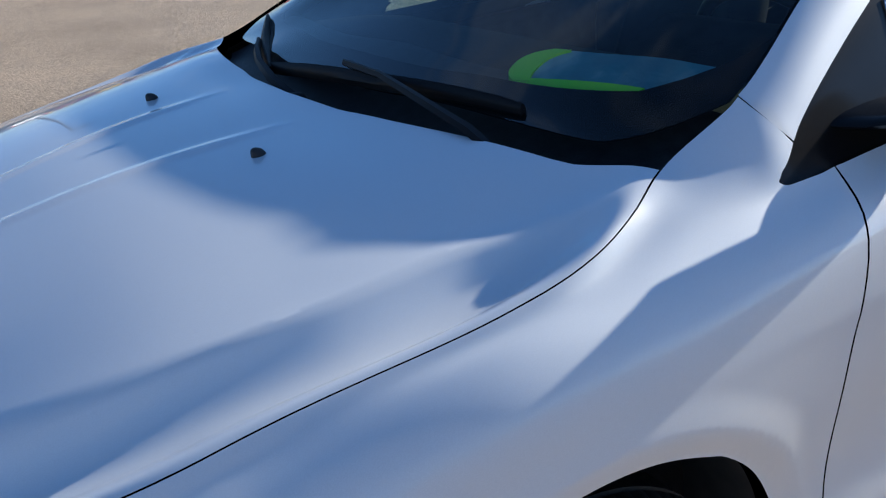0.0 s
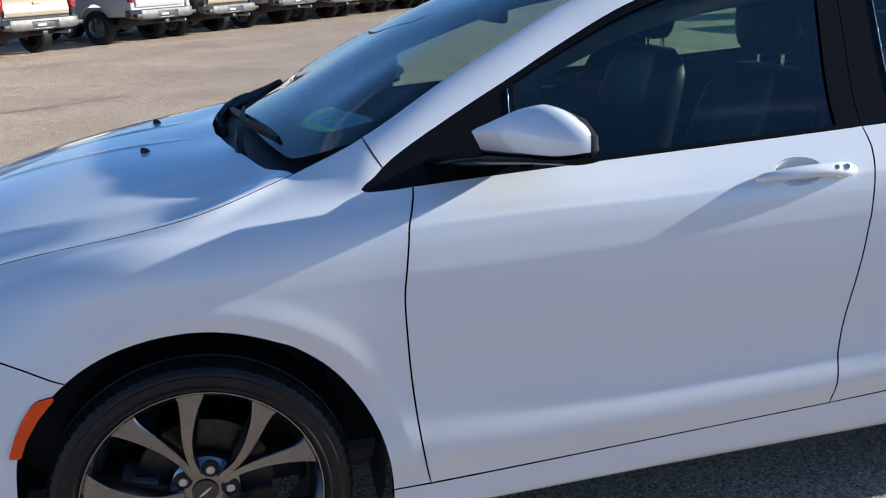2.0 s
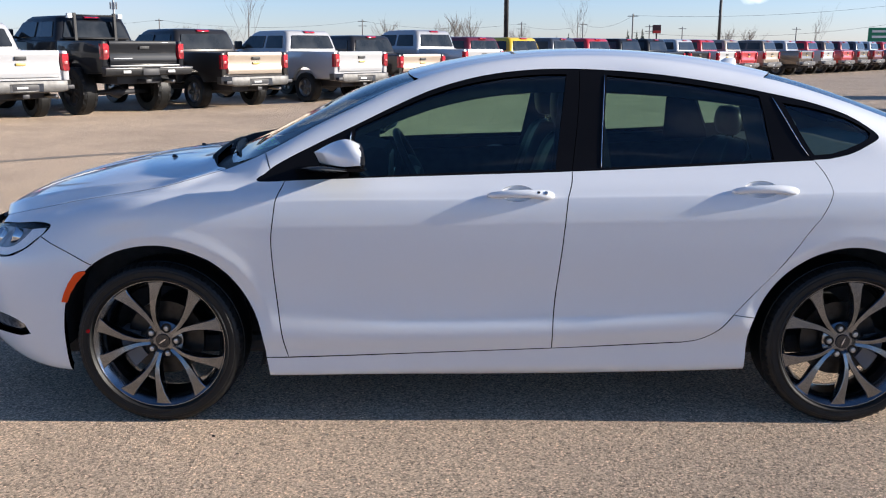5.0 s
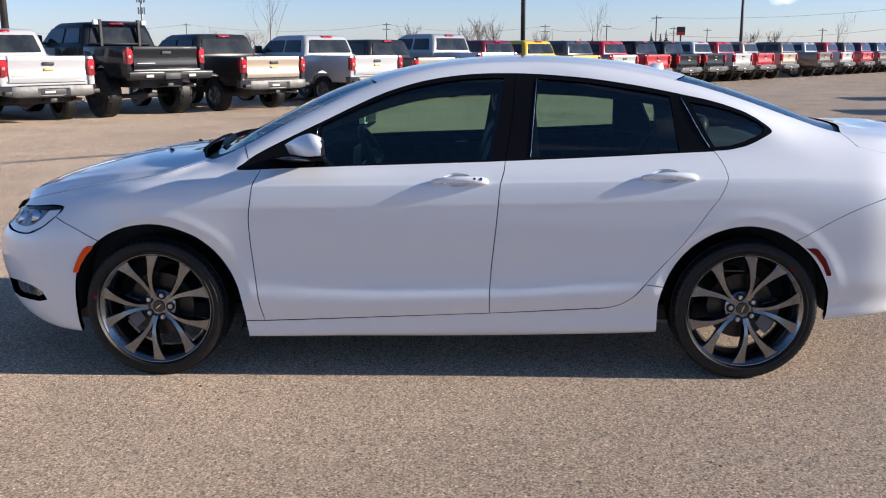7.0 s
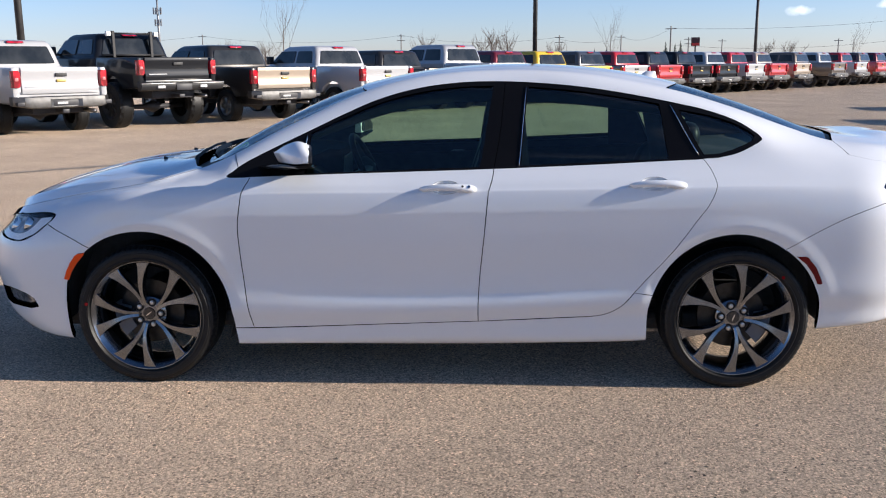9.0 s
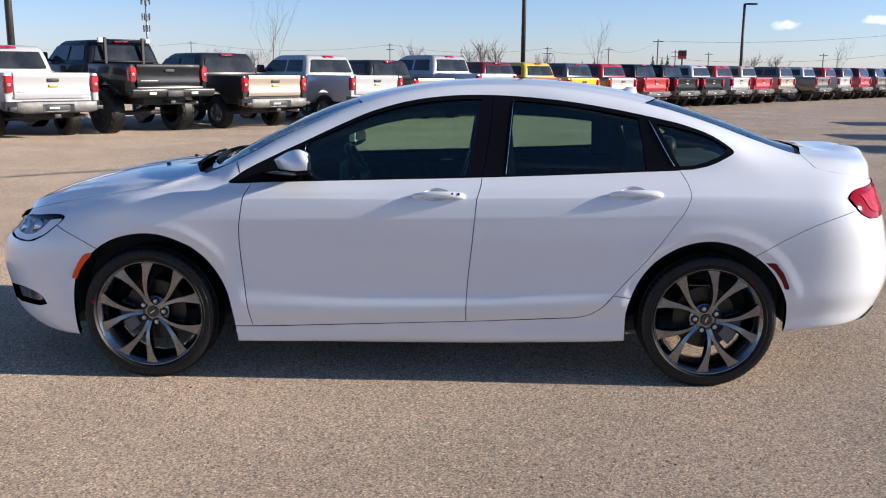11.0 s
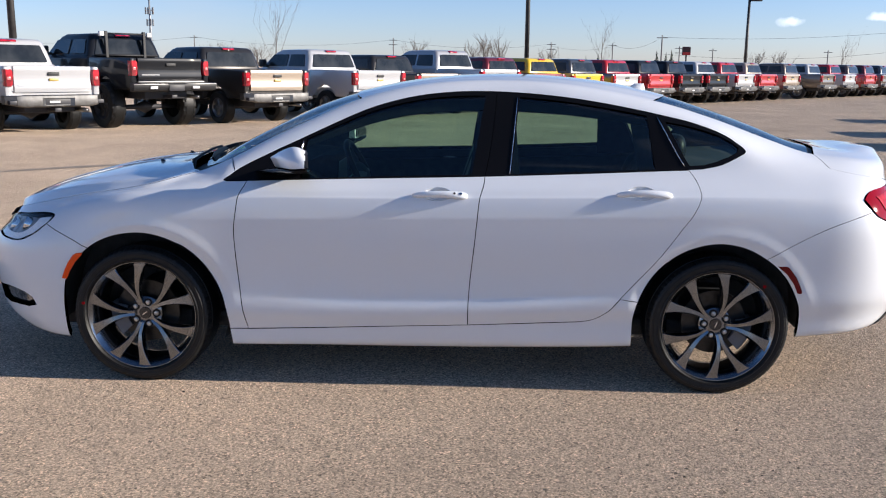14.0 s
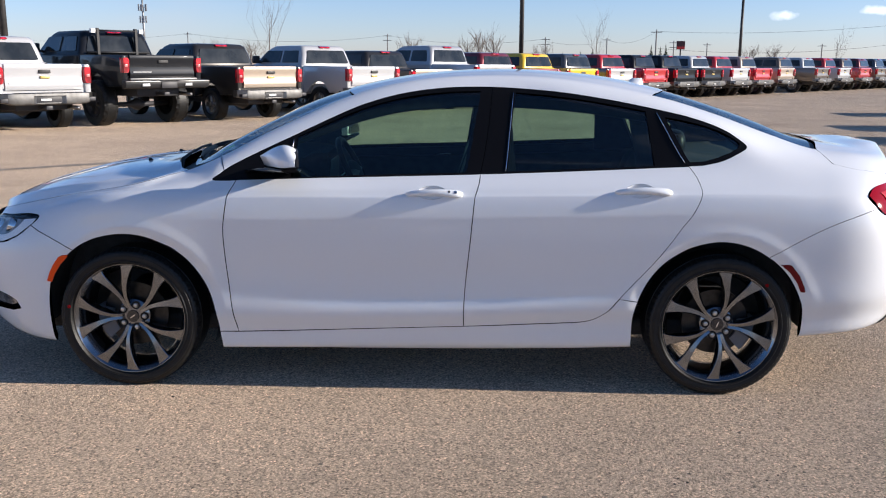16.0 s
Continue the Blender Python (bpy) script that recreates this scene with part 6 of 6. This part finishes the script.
    for sd in (0, 1):
        m = lift if sd == 0 else lift @ Matrix.Translation((2, 0, 0)) @ Matrix.Scale(-1, 4, (1, 0, 0))
        piece("door_mirror", "door_mirror", lambda: (lambda bm: (box(bm, (-.22, 3.72, 1.40), (-.02, 3.86, 1.62), .03), box(bm, (-.05, 3.74, 1.40), (.10, 3.82, 1.46), .015), smooth(bm))[2])(bmesh.new()), M_BLACK, tk, m)
    return tk


ROW0, TURN = Vector((-2.296, 20.065, 0)), 50.7
RDIR = Vector((math.cos(radians(47.8)), math.sin(radians(47.8)), 0))
# champagne gates with a dark body: the flanks' shade is in the paint
ROW = [(-11.7, "silver"), (-8.76, "white"), (-5.99, "black"), (-2.96, "champagne_shaded", "champagne"), (.6, "white"), (3.05, "champagne_shaded", "champagne"), (5.9, "silver"), (8.4, "maroon"), (10.75, "yellow"),
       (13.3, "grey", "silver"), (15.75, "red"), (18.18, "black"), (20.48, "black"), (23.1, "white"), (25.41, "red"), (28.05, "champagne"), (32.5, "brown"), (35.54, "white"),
       (38.6, "red"), (41.3, "brown"), (44.0, "maroon"), (46.8, "grey"), (49.5, "white"), (52.2, "red"), (55.0, "black"), (57.6, "silver"), (60.3, "white")]
SAY = {"white": "white pickup truck with bright bumper, parked in the row", "black": "black pickup truck parked tail-out in the row", "champagne": "champagne metallic pickup truck with dark flank, parked tail-out",
       "silver": "silver pickup truck with bright bumper, parked tail-out", "red": "bright red pickup truck parked tail-out in the row", "maroon": "maroon pickup truck parked tail-out in the row",
       "yellow": "yellow pickup truck parked tail-out in the row", "grey": "dark grey pickup truck parked tail-out in the row", "brown": "bronze brown pickup truck parked tail-out in the row", "champagne_shaded": "champagne pickup truck, flank shade painted into its dark body, parked tail-out", "navy": "dark blue pickup truck parked tail-out in the row"}
for s, colour, *gate in ROW:
    lifted = s == -5.99
    tall = 1.04 if s in (-8.76, 5.9) else 1.0 if s < 2 else .94
    truck(s, colour, "lifted black pickup truck with roof rack and knobbly tyres" if lifted else SAY[colour], "lifted" if lifted else "", gate[0] if gate else None, tall)
# more trucks stand beside the lot; their long shadows reach over it
for x, y, colour in ((13.5, 14.7, "grey"), (14.6, 18.4, "white"), (17.0, 24.4, "silver")):
    tk = truck(0, colour, "pickup truck standing alone beside the open lot")
    tk.matrix_world = Matrix.Translation((x, y, 0)) @ Matrix.Rotation(radians(-90), 4, "Z") @ Matrix.Scale(1.05, 4)

# ---- poles, wires, trees and the far edge ----
# weathered pole grey, lightened further for the haze of distance
M_POLE = mottle(mat("weathered_hazy_pole", (0.10, 0.085, 0.07), 0.8), [(0.3, (0.15, 0.145, 0.14)), (0.7, (0.25, 0.24, 0.23))], 6)
M_DARKPOLE = mottle(mat("dark_bronze_pole", (0.03, 0.028, 0.026), 0.5), [(0.3, (0.022, 0.02, 0.02)), (0.7, (0.045, 0.042, 0.04))], 5)
M_BARK = mottle(mat("grey_bark", (0.16, 0.13, 0.11), 0.9), [(0.3, (0.10, 0.08, 0.07)), (0.7, (0.22, 0.18, 0.15))], 9)
M_NEEDLE = mottle(mat("conifer_green", (0.03, 0.05, 0.03), 0.9), [(0.3, (0.018, 0.032, 0.02)), (0.7, (0.045, 0.07, 0.04))], 3)
M_FAR = mottle(mat("far_scrub", (0.12, 0.10, 0.09), 1.0), [(0.3, (0.09, 0.085, 0.085)), (0.7, (0.16, 0.14, 0.125))], .05)
M_GALV = mat("galvanised_steel", (0.30, 0.31, 0.32), 0.5, 0.6)
EYE = Vector((1.64, -5.16, 1.52))


def bearing(u, d):
    """A spot on the ground by its bearing (tangent to the right of +y) and distance ahead."""
    u += .008
    return EYE.x + u * d, EYE.y + d


def light_pole(u, d, h, r=.11, arm=1):
    x, y = bearing(u, d)
    t = thing("light_pole", Matrix.Translation((x, y, 0)), "tall dark bronze light pole beside the truck row", "light pole", "lot light poles")
    bm = bmesh.new()
    tube(bm, [(0, 0, 0), (0, 0, h * .5), (0, 0, h)], [r, r * .9, r * .75], 10)
    part("shaft", smooth(bm), M_DARKPOLE, t)
    bm = bmesh.new()
    tube(bm, [(0, 0, 0), (0, 0, .7)], [.3, .3], 16)
    part("base", smooth(bm), M_POLE, t)
    for sg in ((1, -1) if arm == 2 else (1,)):
        bm = bmesh.new()
        box(bm, (.1 * sg if sg > 0 else -1.1, -.18, h - .12), (1.1 if sg > 0 else -.1, .18, h + .04), .03)
        part("lamp_head", smooth(bm), M_DARKPOLE, t)


light_pole(.0408, 41, 9.0)
light_pole(.2735, 85, 7.6, .15)
light_pole(-.5191, 33, 9.0, .14)
light_pole(.60, 90, 7.6, .15)


def utility_pole(u, d, h, arms=2):
    x, y = bearing(u, d)
    t = thing("utility_pole", Matrix.Translation((x, y, 0)), "wooden utility pole with crossarms far behind the trucks", "utility pole", "utility poles")
    bm = bmesh.new()
    tube(bm, [(0, 0, 0), (0, 0, h)], [.14, .10], 8)
    part("shaft", smooth(bm), M_POLE, t)
    for k in range(arms):
        bm = bmesh.new()
        box(bm, (-.85, -.06, h - .46 - .9 * k), (.85, .06, h - .34 - .9 * k))
        part("crossarm", bm, M_POLE, t)
    return Vector((x, y, h - .3))


tops = [utility_pole(u, d, h, a) for u, d, h, a in ((-.3184, 190, 7.2, 1), (-.1018, 190, 7.0, 2), (.0676, 180, 6.2, 2), (.133, 190, 6.4, 1), (.1849, 150, 6.7, 1), (.2039, 190, 5.9, 2), (.2392, 205, 5.8, 1), (.36, 190, 5.4, 1), (.50, 150, 9.0, 2), (-.62, 190, 7.2, 1), (.9, 150, 9.6, 2))]
wires = []
for a, b, sag, dz in ((tops[4], tops[8], 1.0, .0), (tops[8], tops[10], 1.4, .0), (tops[3], tops[4], 1.2, .0), (tops[2], tops[3], .7, -.4), (tops[4], tops[8], 1.6, -2.6), (tops[8], tops[10], 1.8, -2.6), (tops[9], tops[0], 1.6, 0), (tops[0], tops[1], 1.4, 0), (tops[1], tops[2], 1.2, 0)):
    bm = bmesh.new()
    tube(bm, [a.lerp(b, k / 14) + Vector((0, 0, dz - sag * 4 * (k / 14) * (1 - k / 14))) for k in range(15)], .017, 4)
    w = part("power_line", bm, M_DARKPOLE, None)
    tagged(w, "thin dark power line strung between utility poles", "power line", "power lines")

# cell tower
x, y = bearing(-.366, 195)
tw = thing("cell_tower", Matrix.Translation((x, y, 0)), "slim grey cell tower with antenna panels", "cell tower")
bm = bmesh.new()
tube(bm, [(0, 0, 0), (0, 0, 16.2)], [.32, .16], 10)
part("mast", smooth(bm), M_GALV, tw)
for z, n, r in ((15.6, 6, .95), (12.4, 5, .8), (10.0, 4, .6)):
    for k in range(n):
        a = 2 * math.pi * k / n + z
        bm = bmesh.new()
        box(bm, (r * math.cos(a) - .14, r * math.sin(a) - .14, z - .8), (r * math.cos(a) + .14, r * math.sin(a) + .14, z + .6), .03)
        tube(bm, [(0, 0, z), (r * math.cos(a), r * math.sin(a), z)], .05, 5)
        part("antenna", bm, M_GALV, tw)

# roadside sign on a post
x, y = bearing(.2112, 170)
sg_ = thing("road_sign", Matrix.Translation((x, y, 0)), "dark red roadside pylon sign on a post", "sign")
bm = bmesh.new()
tube(bm, [(0, 0, 0), (0, 0, 4)], .14, 8)
part("post", bm, M_DARKPOLE, sg_)
bm = bmesh.new()
box(bm, (-.75, -.15, 3.9), (.75, .15, 5.4), .05)
part("board", bm, mat("sign_dark", (0.05, 0.02, 0.025), 0.5), sg_)
bm = bmesh.new()
box(bm, (-.68, -.17, 3.95), (.68, -.13, 4.4), .02)
part("red_band", bm, mat("sign_red", (0.45, 0.03, 0.03), 0.5), sg_)
x, y = bearing(.45, 150)
gs = thing("highway_sign", Matrix.Translation((x, y, 0)), "green highway sign on two posts", "sign")
bm = bmesh.new()
box(bm, (-2.2, -.06, 2.3), (2.2, .06, 4.5), .05)
part("board", bm, mat("sign_green", (0.01, 0.16, 0.08), 0.5), gs)
for dx in (-1.5, 1.5):
    bm = bmesh.new()
    tube(bm, [(dx, .1, 0), (dx, .1, 4.4)], .09, 6)
    part("post", bm, M_GALV, gs)
for dz in (3.75, 2.9):
    bm = bmesh.new()
    box(bm, (-1.6, -.075, dz), (1.3, -.062, dz + .35))
    part("pale_bar", bm, M_BAR, gs)


def bare_tree(u, d, h, spread, seed, trunk=.06, limbs=9, label="leafless young tree with thin upright branches", height0=.0):
    rng = random.Random(seed)
    x, y = bearing(u, d)
    t = thing("bare_tree", Matrix.Translation((x, y, 0)), label, "tree", "bare trees")
    bm = bmesh.new()
    tube(bm, [(0, 0, 0), (.02 * h * rng.uniform(-1, 1), 0, h * .4), (.03 * h * rng.uniform(-1, 1), 0, h * .75), (0, 0, h)], [trunk, trunk * .7, trunk * .4, trunk * .12], 7)
    part("trunk", smooth(bm), M_BARK, t)
    bm = bmesh.new()

    def grow(p, d, l, r, lev):
        pts, q = [p], p
        for k in range(3):
            d = (d + Vector((rng.uniform(-.25, .25), rng.uniform(-.25, .25), .12))).normalized()
            q = q + d * l / 3
            pts.append(q)
        tube(bm, pts, [r, r * .75, r * .5, r * .25], 4)
        if lev:
            for k in range(4):
                e = (d + Vector((rng.uniform(-.9, .9), rng.uniform(-.9, .9), rng.uniform(0, .6)))).normalized()
                grow(pts[1 + k % 3], e, l * rng.uniform(.45, .65), r * .5, lev - 1)
    for k in range(limbs):
        z = h * (.25 + .6 * k / limbs)
        a = rng.uniform(0, 2 * math.pi)
        grow(Vector((0, 0, z)), Vector((math.cos(a) * spread, math.sin(a) * spread, rng.uniform(.5, 1.1))).normalized(), (h - z) * .75 + .15 * h, trunk * .30, 2)
    part("crown", bm, M_BARK, t)


bare_tree(-.2296, 40, 3.8, .55, 3, .030, 5)
bare_tree(.1207, 66, 4.0, .6, 5, .040, 5)
bare_tree(.3743, 80, 3.6, .6, 8, .045, 5)
for u, d, h, sd in ((-.0044, 130, 4.9, 11), (-.016, 138, 4.2, 12), (-.0762, 150, 4.7, 13), (.065, 160, 3.9, 14), (.285, 170, 3.9, 15), (-.2916, 150, 4.2, 16), (.31, 165, 3.8, 17), (-.25, 150, 4.0, 18), (.012, 135, 4.4, 19)):
    bare_tree(u, d, h, 1.1, sd, .16, 12, "broad leafless tree far behind the truck row")


def conifer(u, d, h, seed):
    rng = random.Random(seed)
    x, y = bearing(u, d)
    t = thing("conifer", Matrix.Translation((x, y, 0)), "dark green conifer far behind the trucks", "tree", "conifers")
    bm = bmesh.new()
    tube(bm, [(0, 0, 0), (0, 0, h * .95)], [.14, .03], 6)
    part("trunk", bm, M_BARK, t)
    bm = bmesh.new()
    for k in range(130):
        f = rng.random() ** .8
        a = rng.uniform(0, 2 * math.pi)
        rr = h * .24 * (1 - f) * rng.uniform(.55, 1.1) + .05
        c0 = Vector((0, 0, h * (.10 + .9 * f)))
        tip = c0 + Vector((rr * math.cos(a), rr * math.sin(a), -.12 * h * (1 - f) * rng.uniform(.2, 1)))
        w = Vector((-math.sin(a), math.cos(a), 0)) * rr * .35
        m_ = c0.lerp(tip, .55)
        v = [bm.verts.new(p) for p in (c0, m_ + w, tip, m_ - w, m_ + Vector((0, 0, rr * .25)))]
        for q in ((0, 1, 4), (1, 2, 4), (2, 3, 4), (3, 0, 4)):
            bm.faces.new([v[i] for i in q])
    part("crown", recalc(bm), M_NEEDLE, t)


for u, d, h, sd in ((.1800, 150, 4.4, 21), (.1957, 152, 4.6, 22), (.1900, 158, 4.2, 23), (.105, 170, 3.6, 24), (.086, 175, 3.4, 25), (.118, 190, 4.4, 26)):
    conifer(u, d, h, sd)

# low far tree line and rising land at the horizon
rng = random.Random(4)
bm = bmesh.new()
n = 260
top, low = [], []
for k in range(n + 1):
    a = radians(-75 + 150 * k / n)
    d = 620
    hgt = 2.4 + 1.6 * noise.noise(Vector((k * .11, 0, 0))) + 1.1 * noise.noise(Vector((k * .6, 3, 0))) + 7.5 * max(0, math.sin(a) - .30) + rng.uniform(0, .8)
    top.append(Vector((EYE.x + d * math.sin(a), EYE.y + d * math.cos(a), max(1.2, hgt))))
    low.append(Vector((EYE.x + d * math.sin(a), EYE.y + d * math.cos(a), -1)))
back = [p + Vector((math.sin(radians(-75 + 150 * k / n)), math.cos(radians(-75 + 150 * k / n)), 0)) * 60 for k, p in enumerate(low)]
loft(bm, [low, top, back], closed=False, caps=False)
fw = part("backdrop", recalc(bm), M_FAR, None)
tagged(fw, "low grey-brown line of distant woods at the horizon", "far woods", kind="structure")
